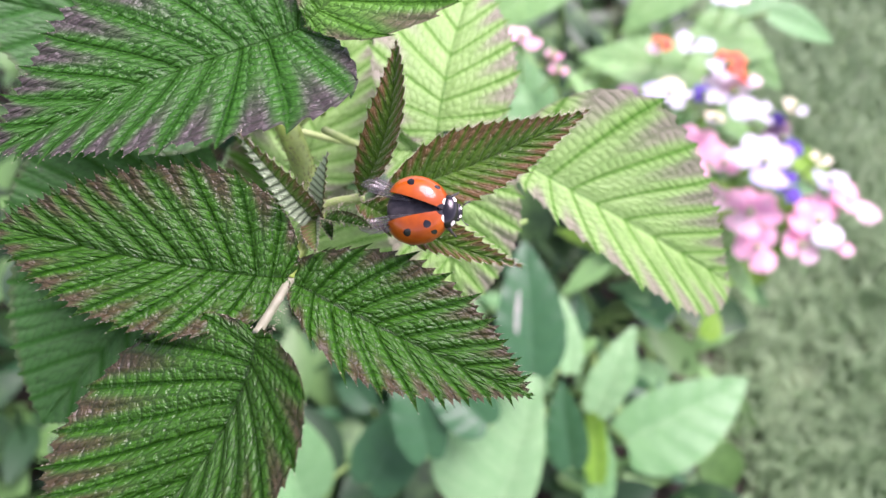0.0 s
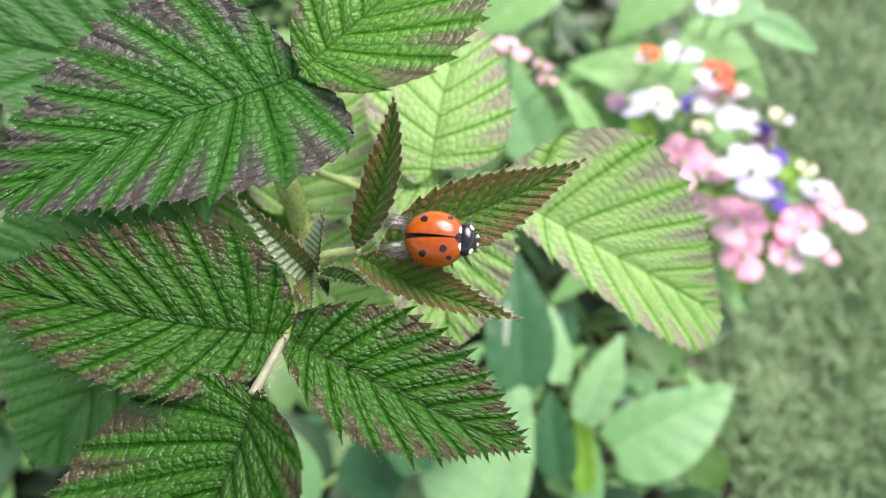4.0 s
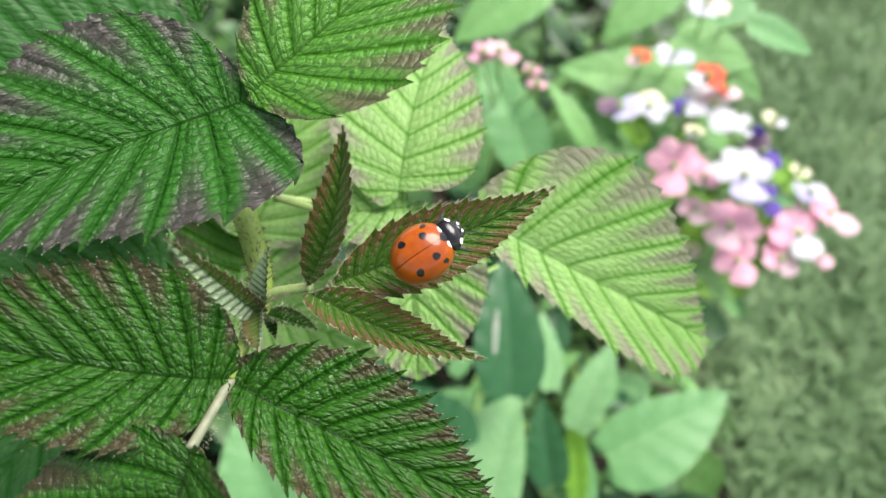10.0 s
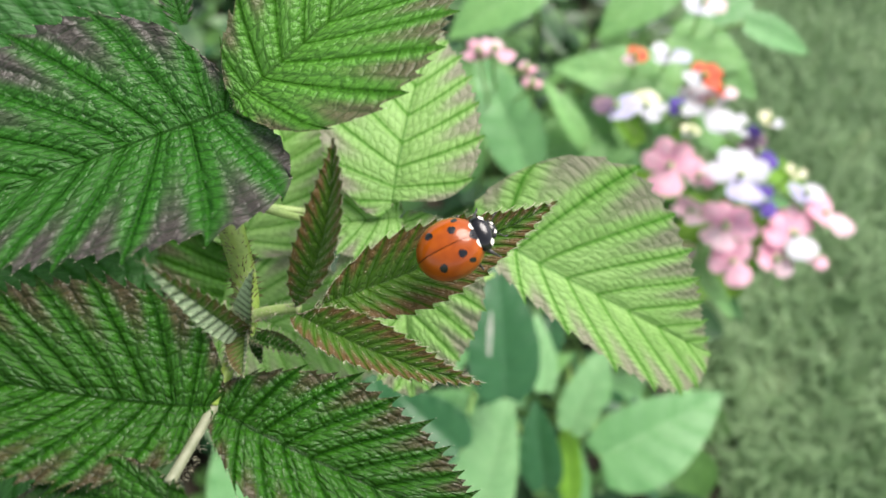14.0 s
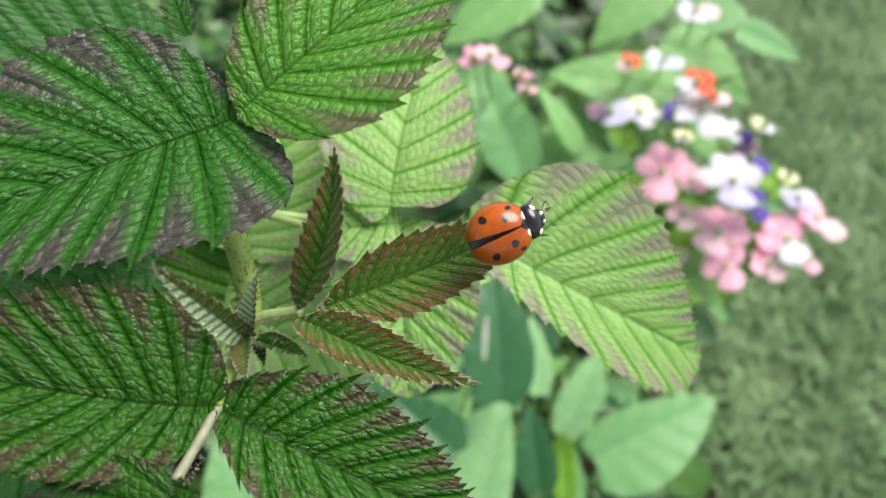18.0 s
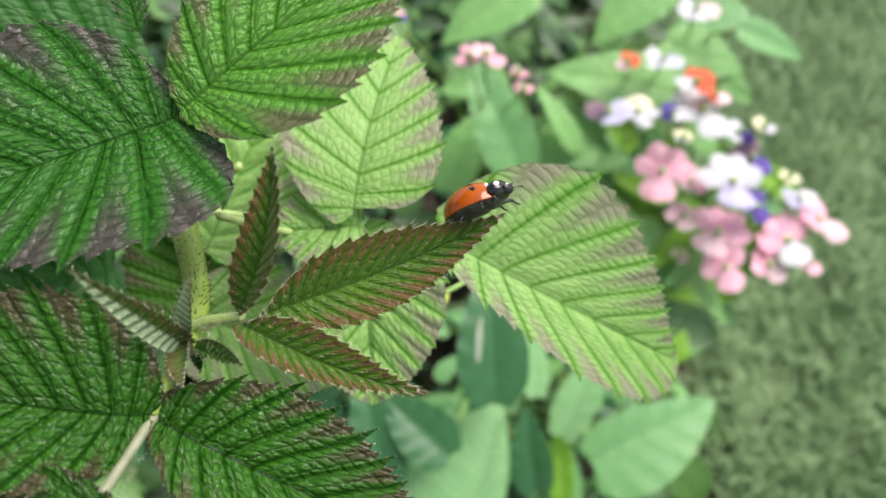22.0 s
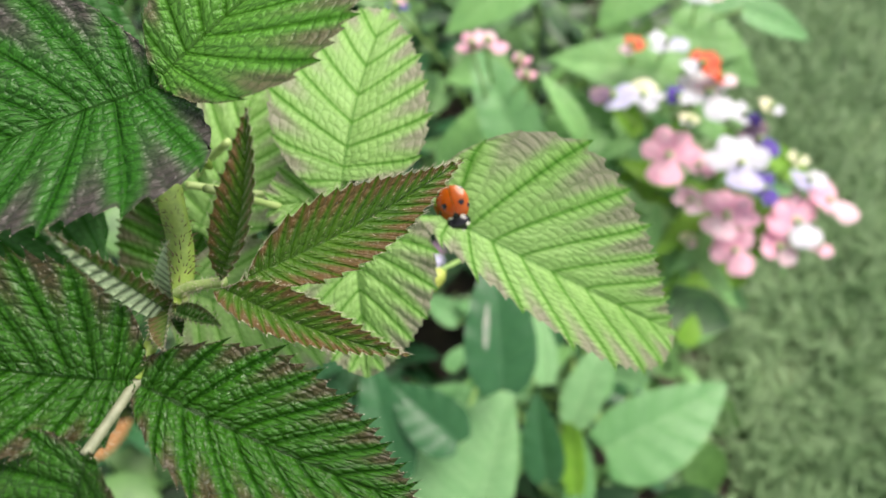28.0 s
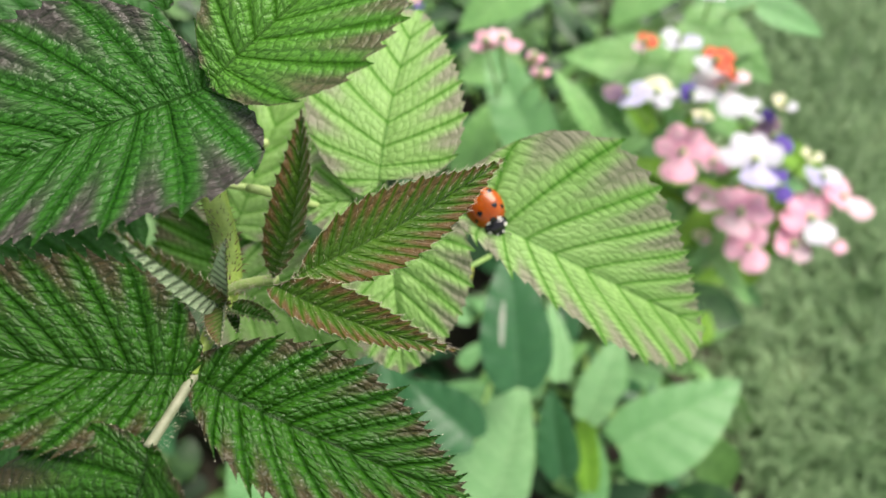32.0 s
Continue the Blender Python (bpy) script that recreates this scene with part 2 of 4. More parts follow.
def leaf_mesh(name, length, left, right, fold=20.0, arch=0.0, drop=0.0, sweep=0.0, veins=11, teeth=3, tooth=0.5, relief=0.3,
              slant=(-0.4, 1.7), outline=(-0.05, 0.55, 0.9), outline_right=None, slant_right=None, wave=0.15, curl=0.0, per_vein=18, half=24, seed=1, hair=0.0, crowd=1.7, ease=0.55, crisp=1.0, bend=0.15, rung=0.85):
    """A serrate leaf blade, in mm, along x from its stalk; left is +y and the upper face is +z. The rows of the mesh follow the side veins."""
    rng = np.random.RandomState(seed)
    rows = veins * per_vein + 1
    q = np.linspace(0, 1, rows)
    s = q ** crowd
    v = np.linspace(-1, 1, 2 * half + 1)
    S, V = np.meshgrid(s, v, indexing="ij")
    U = np.meshgrid(q * veins, v, indexing="ij")[0]
    side = np.abs(V)
    leans, leans_right = [a + (b - a) * q ** ease for a, b in (slant, slant_right or slant)]
    k = np.where(V > 0, leans[:, None], leans_right[:, None])

    def reach(wide, form, leans):
        """How far each side vein runs before it meets the outline x -> wide * shape(x)."""
        first, a, b = form
        top = (a / (a + b)) ** a * (b / (a + b)) ** b
        low, high = np.zeros_like(s), np.full_like(s, 2.0 * wide)
        for _ in range(40):
            mid = (low + high) / 2
            t = np.clip(((s * length + leans * mid) / length - first) / (1 - first), 0, 1)
            inside = mid < wide * t ** a * (1 - t) ** b / top
            low, high = np.where(inside, mid, low), np.where(inside, high, mid)
        return low

    W = np.where(V > 0, reach(left, outline, leans)[:, None], reach(right, outline_right or outline, leans_right)[:, None])
    frac = (U * teeth + 0.72) % 1.0
    bite = np.where(frac < 0.72, frac / 0.72, (1 - frac) / 0.28) ** 1.3
    count = np.round(U * teeth).astype(int)
    lead = np.where(count % teeth == 0, 1.0, 0.5)
    jitter = 1 + 0.22 * rng.randn(veins * teeth + 2)
    size = tooth * lead * jitter[np.minimum(count, veins * teeth)] * np.minimum(1, 0.7 + 3 * S) * (1 - 0.45 * S)
    point = size * bite * np.clip((side - 0.86) / 0.14, 0, 1)
    out = side * W + point * np.where(S > 0.985, 0.4, 1)
    x = S * length + k * side * W * side ** bend + point * 0.75
    folds = fold if isinstance(fold, tuple) else (fold, fold)
    angle = np.radians(np.where(V > 0, folds[0], folds[1]))
    y = np.sign(V) * out * np.cos(angle)
    z = out * np.sin(angle) - curl * out * side
    groove = (np.sin(np.pi * U) ** 2 + 0.012) ** (0.5 * crisp)
    gap = np.gradient(s * length)[:, None] * per_vein  # room between two side veins
    lift = relief * np.minimum(1, gap / 2.2) * np.minimum(1, 7 * side) * np.minimum(1, (1 - S) * 5 + 0.1)
    fork = np.exp(-(((U % 1.0) - 0.5 - 0.22 * (1 - side)) / 0.07) ** 2) * np.clip((side - 0.45) / 0.3, 0, 1)
    rungs = out * np.sqrt(1 + k * k) * rung + 0.2 * np.sin(2.1 * U + seed + np.sign(V)) - 0.7 * np.abs((U + 0.5) % 1.0 - 0.5)
    lump = sum(np.sin(a * U * 6.283 + b * V * 9 + seed * a) for a, b in ((1.3, 1.9), (2.7, -2.3), (0.6, 3.7))) / 3
    z = z + lift * (groove * (1 - 0.3 * side) * (1 + 0.22 * lump) - 0.4 * fork + 0.10 * np.abs(np.sin(np.pi * rungs)) * np.sin(np.pi * U) ** 2)
    z = z + wave * np.sin(2 * np.pi * U + 0.6) * side ** 4 + 0.25 * wave * np.sin(5.3 * U + 3 * V + seed) * side
    run = np.clip(x / length, -0.2, 1.2)
    z = z + arch * length * 4 * run * (1 - run) - drop * length * run ** 2
    y = y + sweep * length * 4 * run * (1 - run)
    verts = (np.stack([x, y, z], -1).reshape(-1, 3) * MM).tolist()
    cols = 2 * half + 1
    faces = [(r * cols + c, (r + 1) * cols + c, (r + 1) * cols + c + 1, r * cols + c + 1) for r in range(rows - 1) for c in range(cols - 1)]
    uvs, green = np.stack([U.ravel(), V.ravel()], -1).tolist(), len(faces)
    ladder = np.stack([U.ravel() + 7.3 * (V.ravel() > 0), rungs.ravel()], -1).tolist()
    if hair:
        grid = np.array(verts).reshape(rows, cols, 3)
        spots = [(r, c, 1.0) for r in range(4, rows - 1, 2) for c in (0, cols - 1)] + [(r, rng.randint(1, cols - 1), 0.3) for r in range(2, rows - 3) if abs(r / per_vein % 1.0 - 0.5) < 0.1 for _ in range(9 if hair > 0.4 else 2)]
        for r, c, part_long in spots:
            p = grid[r, c]
            inner = grid[r, 1 if c == 0 else cols - 2] if c in (0, cols - 1) else p + (0.0003, 0, -0.001)
            d = p - inner
            d = d / max(np.linalg.norm(d), 1e-9) + 0.35 * rng.randn(3) + (0.5, 0, 0.2)
            tip = p + d / np.linalg.norm(d) * hair * part_long * rng.uniform(0.6, 1.3) * MM
            k = len(verts)
            w = (0.024 if c in (0, cols - 1) else 0.022) * MM
            verts += [(p[0] - w, p[1], p[2]), (p[0] + w, p[1] + w, p[2]), tuple(tip), (p[0], p[1] - w, p[2] + w)]
            uvs += [[0.5, 0.5]] * 4
            ladder += [[0.5, 0.5]] * 4
            faces += [(k, k + 1, k + 2), (k + 1, k + 3, k + 2), (k + 3, k, k + 2)]
    me = mesh_of(name, verts, faces, uvs, ladder=ladder)
    if hair:
        me.polygons.foreach_set("material_index", np.r_[np.zeros(green, np.int32), np.ones(len(faces) - green, np.int32)])
    return me


def along(base, tip, facing):
    """The pose with x from base to tip and z as near to facing as can be; all in mm from the first eye."""
    a, b = spot_at(*base), spot_at(*tip)
    x = (b - a).normalized()
    z = way_of(*facing)
    z = (z - x * z.dot(x)).normalized()
    y = z.cross(x)
    return Matrix.Translation(a) @ Matrix((x, y, z)).transposed().to_4x4(), (b - a).length / MM


def tube(name, points, radii, sides=8, uneven=0.0, seed=3, hair=0.3):
    """A tapered stalk through points of the world, in metres, with radii in mm."""
    rng = np.random.RandomState(seed)
    pts = [Vector(p) for p in points]
    dense, rad = [], []
    for i in range(len(pts) - 1):
        p0, p1, p2, p3 = pts[max(i - 1, 0)], pts[i], pts[i + 1], pts[min(i + 2, len(pts) - 1)]
        for k in range(6):
            t = k / 6
            dense.append(0.5 * ((2 * p1) + (p2 - p0) * t + (2 * p0 - 5 * p1 + 4 * p2 - p3) * t * t + (3 * p1 - p0 - 3 * p2 + p3) * t ** 3))
            rad.append(radii[i] + (radii[i + 1] - radii[i]) * t)
    dense.append(pts[-1])
    rad.append(radii[-1])
    verts, faces = [], []
    side = None
    for i, p in enumerate(dense):
        d = (dense[min(i + 1, len(dense) - 1)] - dense[max(i - 1, 0)]).normalized()
        side = d.orthogonal().normalized() if side is None else (side - d * side.dot(d)).normalized()
        other = d.cross(side)
        for k in range(sides):
            a = 2 * math.pi * k / sides
            r = rad[i] * MM * (1 + uneven * rng.randn())
            verts.append(p + (side * math.cos(a) + other * math.sin(a)) * r)
    for i in range(len(dense) - 1):
        for k in range(sides):
            faces.append((i * sides + k, i * sides + (k + 1) % sides, (i + 1) * sides + (k + 1) % sides, (i + 1) * sides + k))
    faces.append(tuple(range(sides))[::-1])
    faces.append(tuple((len(dense) - 1) * sides + k for k in range(sides)))
    return mesh_of(name, [tuple(v) for v in verts], faces)


# ---- ground, lawn and bed ----
SOIL = plain_material("garden_soil", (0.012, 0.010, 0.006), (0.05, 0.042, 0.025), 40.0, 0.9, 0.004)
LAWN = plain_material("lawn_turf", (0.09, 0.155, 0.065), (0.15, 0.21, 0.10), 9.0, 0.9, 0.0006)
size = 40.0
n_cells = 60
axis = np.sign(np.linspace(-1, 1, n_cells + 1)) * np.abs(np.linspace(-1, 1, n_cells + 1)) ** 4 * size
gv = [(x, y, 0.0) for y in axis for x in axis]
gf = [(j * (n_cells + 1) + i, j * (n_cells + 1) + i + 1, (j + 1) * (n_cells + 1) + i + 1, (j + 1) * (n_cells + 1) + i) for j in range(n_cells) for i in range(n_cells)]
ground = thing("ground", Vector((0, 0, 0)), "worn green lawn turf around the flower bed", "lawn", kind="structure", data=mesh_of("ground", gv, gf))
ground.data.materials.append(LAWN)

# ---- raspberry plant ----
plant = thing("raspberry_plant", Vector((-0.03, 0.42, 0.0)), "young raspberry plant with serrated purple-edged green leaves growing in the bed", "raspberry plant")


def leaflet(leaf, base, tip, facing, mat, left, right, label="", **shape):
    m, length = along(base, tip, facing)
    ob = part("leaflet", leaf_mesh("leaflet", length, left, right, **shape), mat, leaf, m, label)
    if shape.get("hair"):
        ob.data.materials.append(HAIR)
    return ob


def stalk(name, mat, parent, points, radii, label="", **more):
    here = _placed[parent].inverted()
    world_points = [spot_at(*p) for p in points]
    me = tube(name, [here @ p for p in world_points], radii, **more)
    return part(name, me, mat, parent, None, label)


# the top of the cane
cane = stalk("cane", CANE, plant, [(-15.3, -2.8, -72.6), (-14.4, -0.5, -73.4), (-13.9, 1.6, -74.9), (-13.6, 3.2, -77.5), (-14.7, 5.3, -83.0), (-16.5, 8.8, -88.0), (-18.2, 12.4, -90.8), (-20.6, 16.2, -96.0), (-27.03, 23.01, -112.17), (-57.64, 43.81, -199.20), (-20, 70, -400), (-20, 104, -640)],
             [0.5, 0.6, 0.75, 0.95, 1.2, 1.35, 1.45, 1.5, 1.7, 2.2, 3.0, 3.5], "yellow-green cane with fine reddish thorns", sides=16)

# leaf of three in front
leaf_front = stalk("leaf", PETIOLE, plant, [(-14.5, -2.5, -73.6), (-15.3, -3.3, -72.4), (-15.9, -4.8, -70.6), (-16.5, -6.3, -68.8), (-17.1, -7.8, -67.0)], [0.45, 0.47, 0.45, 0.45, 0.5], "leaf of three with pale stalk")
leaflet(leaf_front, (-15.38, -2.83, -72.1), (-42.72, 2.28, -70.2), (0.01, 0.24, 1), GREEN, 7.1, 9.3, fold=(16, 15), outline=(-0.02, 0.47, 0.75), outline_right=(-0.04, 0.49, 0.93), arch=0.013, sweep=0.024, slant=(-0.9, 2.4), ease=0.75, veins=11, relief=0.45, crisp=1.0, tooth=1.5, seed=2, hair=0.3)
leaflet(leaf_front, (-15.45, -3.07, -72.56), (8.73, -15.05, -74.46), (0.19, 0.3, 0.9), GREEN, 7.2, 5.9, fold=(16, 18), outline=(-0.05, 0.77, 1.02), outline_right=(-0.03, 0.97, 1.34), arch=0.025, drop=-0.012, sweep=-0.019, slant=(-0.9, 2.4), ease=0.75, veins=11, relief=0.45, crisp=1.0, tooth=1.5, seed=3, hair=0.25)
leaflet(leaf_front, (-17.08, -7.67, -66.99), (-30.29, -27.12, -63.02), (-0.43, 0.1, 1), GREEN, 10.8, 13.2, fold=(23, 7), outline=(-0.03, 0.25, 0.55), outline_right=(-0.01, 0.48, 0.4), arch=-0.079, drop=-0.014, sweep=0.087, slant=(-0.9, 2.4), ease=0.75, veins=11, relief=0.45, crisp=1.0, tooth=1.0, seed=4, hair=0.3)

# leaf behind it
leaf_upper = stalk("leaf", CANE, plant, [(-16.0, 18.0, -97.0), (-16.0, 21.0, -86.5), (-14.9, 23.7, -78.4)], [0.5, 0.5, 0.45], "leaf of three with purple-rimmed leaflets")
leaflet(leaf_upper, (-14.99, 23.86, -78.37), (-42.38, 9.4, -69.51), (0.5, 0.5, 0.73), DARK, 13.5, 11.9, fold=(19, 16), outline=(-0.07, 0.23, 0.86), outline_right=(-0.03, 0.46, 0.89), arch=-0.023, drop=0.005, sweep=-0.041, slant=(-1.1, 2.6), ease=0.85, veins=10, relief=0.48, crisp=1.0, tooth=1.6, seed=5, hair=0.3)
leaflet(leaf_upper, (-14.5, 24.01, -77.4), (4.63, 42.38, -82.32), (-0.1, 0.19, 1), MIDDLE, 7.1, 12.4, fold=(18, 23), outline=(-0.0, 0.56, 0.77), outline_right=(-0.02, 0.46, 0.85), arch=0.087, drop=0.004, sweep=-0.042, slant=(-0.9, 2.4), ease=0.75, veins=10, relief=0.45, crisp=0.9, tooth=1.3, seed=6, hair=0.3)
leaflet(leaf_upper, (-23.19, 34.96, -90.01), (-26.98, 43.51, -94.13), (0.2, 0.2, 1), DARK, 1.8, 1.8, fold=25, veins=7, relief=0.3, tooth=0.5, seed=18)

# the young leaf of three
leaf_young = stalk("leaf", STALK, plant, [(-13.8, 3.9, -77.5), (-11.6, 4.8, -76.3), (-8.2, 5.3, -75.4)], [0.5, 0.5, 0.5], "young reddish folded leaf of three")
leaflet(leaf_young, (-8.63, 5.51, -75.13), (-4.2, 19.9, -70.0), (-0.2, 0.02, 0.9), YOUNG, 2.2, 2.7, fold=(41, 43), outline=(0.02, 0.75, 1.16), outline_right=(-0.02, 0.83, 0.78), arch=0.06, drop=-0.05, sweep=-0.09, veins=15, teeth=1, relief=0.38, tooth=0.45, slant=(-0.6, 2.0), crowd=1.4, seed=7, hair=0.6)
rider = leaflet(leaf_young, (-7.03, 5.33, -75.77), (15.79, 15.14, -79.47), (0.1, 0.0, 1), YOUNG, 4.1, 3.7, fold=(26, 26), outline=(0.03, 0.87, 1.49), outline_right=(-0.02, 0.86, 1.26), arch=-0.027, drop=-0.01, sweep=-0.029, veins=19, teeth=1, relief=0.38, tooth=0.45, slant=(-0.6, 2.0), crowd=1.4, seed=8, hair=0.6)
leaflet(leaf_young, (-8.43, 4.82, -74.85), (8.03, -1.87, -76.24), (0.19, 0.27, 1), YOUNG, 2.7, 2.2, fold=(31, 31), outline=(0.02, 0.75, 1.46), outline_right=(-0.04, 0.46, 1.17), arch=-0.005, drop=-0.03, sweep=-0.039, veins=16, teeth=1, relief=0.38, tooth=0.45, slant=(-0.6, 2.0), crowd=1.4, seed=9, hair=0.6)

# the bud at the top: small folded leaves, silvery underneath
bud_leaf = stalk("leaf", CANE, plant, [(-13.9, 2.0, -75.4), (-13.4, 2.8, -74.5)], [0.6, 0.4], "folded silvery bud leaf")
leaflet(bud_leaf, (-13.2, 2.9, -74.4), (-17.6, 9.9, -62.6), (0.1, 0.1, 1), BUD, 1.35, 1.4, "pleated bud leaflet, silvery outside with a brown toothed rim", fold=(14, 30), veins=14, teeth=1, relief=0.55, tooth=0.4, slant=(-0.3, 1.1), outline=(-0.12, 0.5, 1.1), crowd=1.3, seed=19, hair=0.5)
leaflet(bud_leaf, (-12.7, 2.5, -75.2), (-10.8, 9.1, -68.5), (-0.2, 0, 1), BUD, 1.5, 0.8, fold=(16, 50), veins=13, teeth=1, relief=0.45, tooth=0.4, slant=(-0.2, 1.2), outline=(-0.08, 0.6, 1.1), crowd=1.3, seed=20, hair=0.4)
leaflet(bud_leaf, (-12.9, 3.1, -74.4), (-12.4, -0.2, -71.5), (0, 0.1, 1), BUD, 1.1, 1.5, fold=(60, 18), veins=10, teeth=1, relief=0.4, tooth=0.3, slant=(-0.1, 1.3), outline=(-0.1, 0.5, 0.8), crowd=1.3, seed=22, hair=0.4)
leaflet(bud_leaf, (-11.6, 2.9, -72.2), (-6.7, 2.0, -68.6), (0.1, 0.6, 0.8), GREEN, 1.1, 0.8, fold=35, veins=11, teeth=1, relief=0.35, tooth=0.4, slant=(-0.1, 1.3), crowd=1.3, seed=21, hair=0.4)
leaflet(bud_leaf, (-12.0, 2.9, -73.4), (-10.9, 0.9, -71.6), (0.3, 0.2, 0.9), GREEN, 0.7, 0.7, fold=40, veins=7, teeth=1, relief=0.25, tooth=0.3, slant=(-0.1, 1.3), crowd=1.3, seed=25, hair=0.3)

# pale leaf below, and the broad leaf that the ladybird flies to
leaf_pale = stalk("leaf", STALK, plant, [(-19.80, 16.10, -99.93), (-11.41, 15.15, -105.66), (0.0, 15.0, -104.5)], [0.5, 0.5, 0.4], "pale green leaf of three")
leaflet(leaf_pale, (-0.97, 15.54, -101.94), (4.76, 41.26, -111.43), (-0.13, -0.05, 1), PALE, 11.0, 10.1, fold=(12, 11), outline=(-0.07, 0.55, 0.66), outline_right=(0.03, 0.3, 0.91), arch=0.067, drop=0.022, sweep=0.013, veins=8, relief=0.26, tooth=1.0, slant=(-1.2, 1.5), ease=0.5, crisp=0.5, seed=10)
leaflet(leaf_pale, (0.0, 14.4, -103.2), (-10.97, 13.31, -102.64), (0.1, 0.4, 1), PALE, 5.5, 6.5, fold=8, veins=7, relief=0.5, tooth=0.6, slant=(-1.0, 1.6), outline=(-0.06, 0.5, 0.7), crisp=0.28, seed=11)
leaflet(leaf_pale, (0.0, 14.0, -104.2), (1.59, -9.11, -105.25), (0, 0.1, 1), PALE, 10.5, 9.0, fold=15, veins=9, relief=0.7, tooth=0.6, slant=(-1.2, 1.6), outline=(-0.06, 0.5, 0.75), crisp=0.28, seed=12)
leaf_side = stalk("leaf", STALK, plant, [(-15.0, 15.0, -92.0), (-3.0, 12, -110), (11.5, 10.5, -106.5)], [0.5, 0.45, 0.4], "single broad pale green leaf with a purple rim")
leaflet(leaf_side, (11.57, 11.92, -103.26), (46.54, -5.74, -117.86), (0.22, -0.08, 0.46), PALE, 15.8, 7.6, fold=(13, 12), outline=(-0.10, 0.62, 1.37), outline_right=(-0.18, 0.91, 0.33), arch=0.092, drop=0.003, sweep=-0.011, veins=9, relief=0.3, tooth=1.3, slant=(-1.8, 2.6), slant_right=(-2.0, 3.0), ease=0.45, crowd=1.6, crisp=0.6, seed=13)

# old leaves under them
leaf_old = stalk("leaf", STALK, plant, [(-16.0, 22.0, -105.0), (-24.0, 18, -116), (-32.0, 4.0, -118.0)], [0.6, 0.5, 0.5], "older broad green leaf in the shade")
leaflet(leaf_old, (-33.50, 8.20, -108.00), (-60.00, 3.00, -99.00), (0, 0.1, 1), SHADE, 18.0, 18.0, fold=8, veins=8, relief=0.6, tooth=0.8, seed=14)
leaflet(leaf_old, (-37.19, 0.97, -106.88), (-54.32, -23.52, -99.18), (0, 0.1, 1), SHADE, 15.0, 18.0, fold=8, veins=8, relief=0.6, tooth=0.8, seed=15)
leaflet(leaf_old, (-28.07, 28.01, -106.69), (-59.58, 31.96, -91.20), (0, 0.1, 1), SHADE, 17.0, 15.0, fold=8, veins=8, relief=0.6, tooth=0.8, seed=16)
leaflet(leaf_old, (-23.03, 10.67, -114.42), (-13.53, 35.85, -118.23), (0, 0.1, 1), PALE, 11.0, 11.0, fold=8, veins=8, relief=0.6, tooth=0.8, seed=17)
leaflet(leaf_old, (-25.47, 2.72, -114.14), (-4.10, -8.37, -119.45), (0, 0.1, 1), PALE, 11.0, 9.0, fold=8, veins=8, relief=0.5, tooth=0.8, seed=23)
leaflet(leaf_old, (-22.50, 1.00, -118.00), (-30.00, 22.00, -117.00), (0, 0.1, 1), MIDDLE, 10.0, 10.0, fold=8, veins=8, relief=0.5, tooth=0.8, seed=24)


def bristles(name, path, radii, count, long, mat, parent, seed, lean=0.4):
    """Fine thorns or hairs round a stalk, joined, in the stalk's own space."""
    rng = np.random.RandomState(seed)
    here = _placed[parent].inverted()
    pts = [here @ spot_at(*p) for p in path]
    verts, faces = [], []
    for _ in range(count):
        t = rng.uniform(0, len(pts) - 1.001)
        i, f = int(t), t - int(t)
        p, d = pts[i].lerp(pts[i + 1], f), (pts[i + 1] - pts[i]).normalized()
        a = d.orthogonal().normalized()
        out = Matrix.Rotation(rng.uniform(0, 2 * math.pi), 3, d) @ a
        r = (radii[i] + (radii[i + 1] - radii[i]) * f) * MM
        foot = p + out * r * 0.9
        tip = foot + (out + d * rng.uniform(-lean, lean)) * long * rng.uniform(0.5, 1.2) * MM
        b = out.cross(d) * long * 0.07 * MM
        c = d * long * 0.07 * MM
        k = len(verts)
        verts += [tuple(foot + b), tuple(foot - b + c), tuple(foot - b - c), tuple(tip)]
        faces += [(k, k + 1, k + 3), (k + 1, k + 2, k + 3), (k + 2, k, k + 3)]
    ob = part(name, mesh_of(name, verts, faces), mat, parent)
    return tagged(ob, kind="stuff")


bristles("thorn", [(-13.7, 3.2, -77.5), (-14.7, 5.3, -83.0), (-16.5, 8.8, -88.0), (-18.2, 12.4, -90.8), (-20.6, 16.2, -96.0)], [0.95, 1.2, 1.35, 1.45, 1.5], 260, 0.9, THORN, cane, 5)
bristles("hair", [(-14.0, -1.0, -74.4), (-15.0, -3.6, -72.9), (-16.2, -6.6, -70.3), (-17.0, -8.4, -68.9)], [0.5, 0.5, 0.5, 0.45], 160, 0.4, HAIR, leaf_front, 6)
bristles("hair", [(-12.6, 4.4, -76.7), (-11.0, 4.9, -76.1), (-8.0, 5.3, -75.4)], [0.5, 0.5, 0.5], 160, 0.5, HAIR, leaf_young, 7)


# ---- the flower bed and the lawn behind ----
def broad_leaf(parent, base, tip, facing, mat, left, right, label="", name="leaf", **shape):
    settings = dict(fold=20, veins=6, tooth=0.0, relief=0.02 * left / 12, slant=(-0.3, 1.0), outline=(-0.06, 0.5, 0.95), wave=0.4, per_vein=5, half=7, drop=0.15, curl=0.15, crowd=1.35, ease=0.45, bend=0.45)
    settings.update(shape)
    m, length = along(base, tip, facing)
    return part(name, leaf_mesh(name, length, left, right, **settings), mat, parent, m, label)


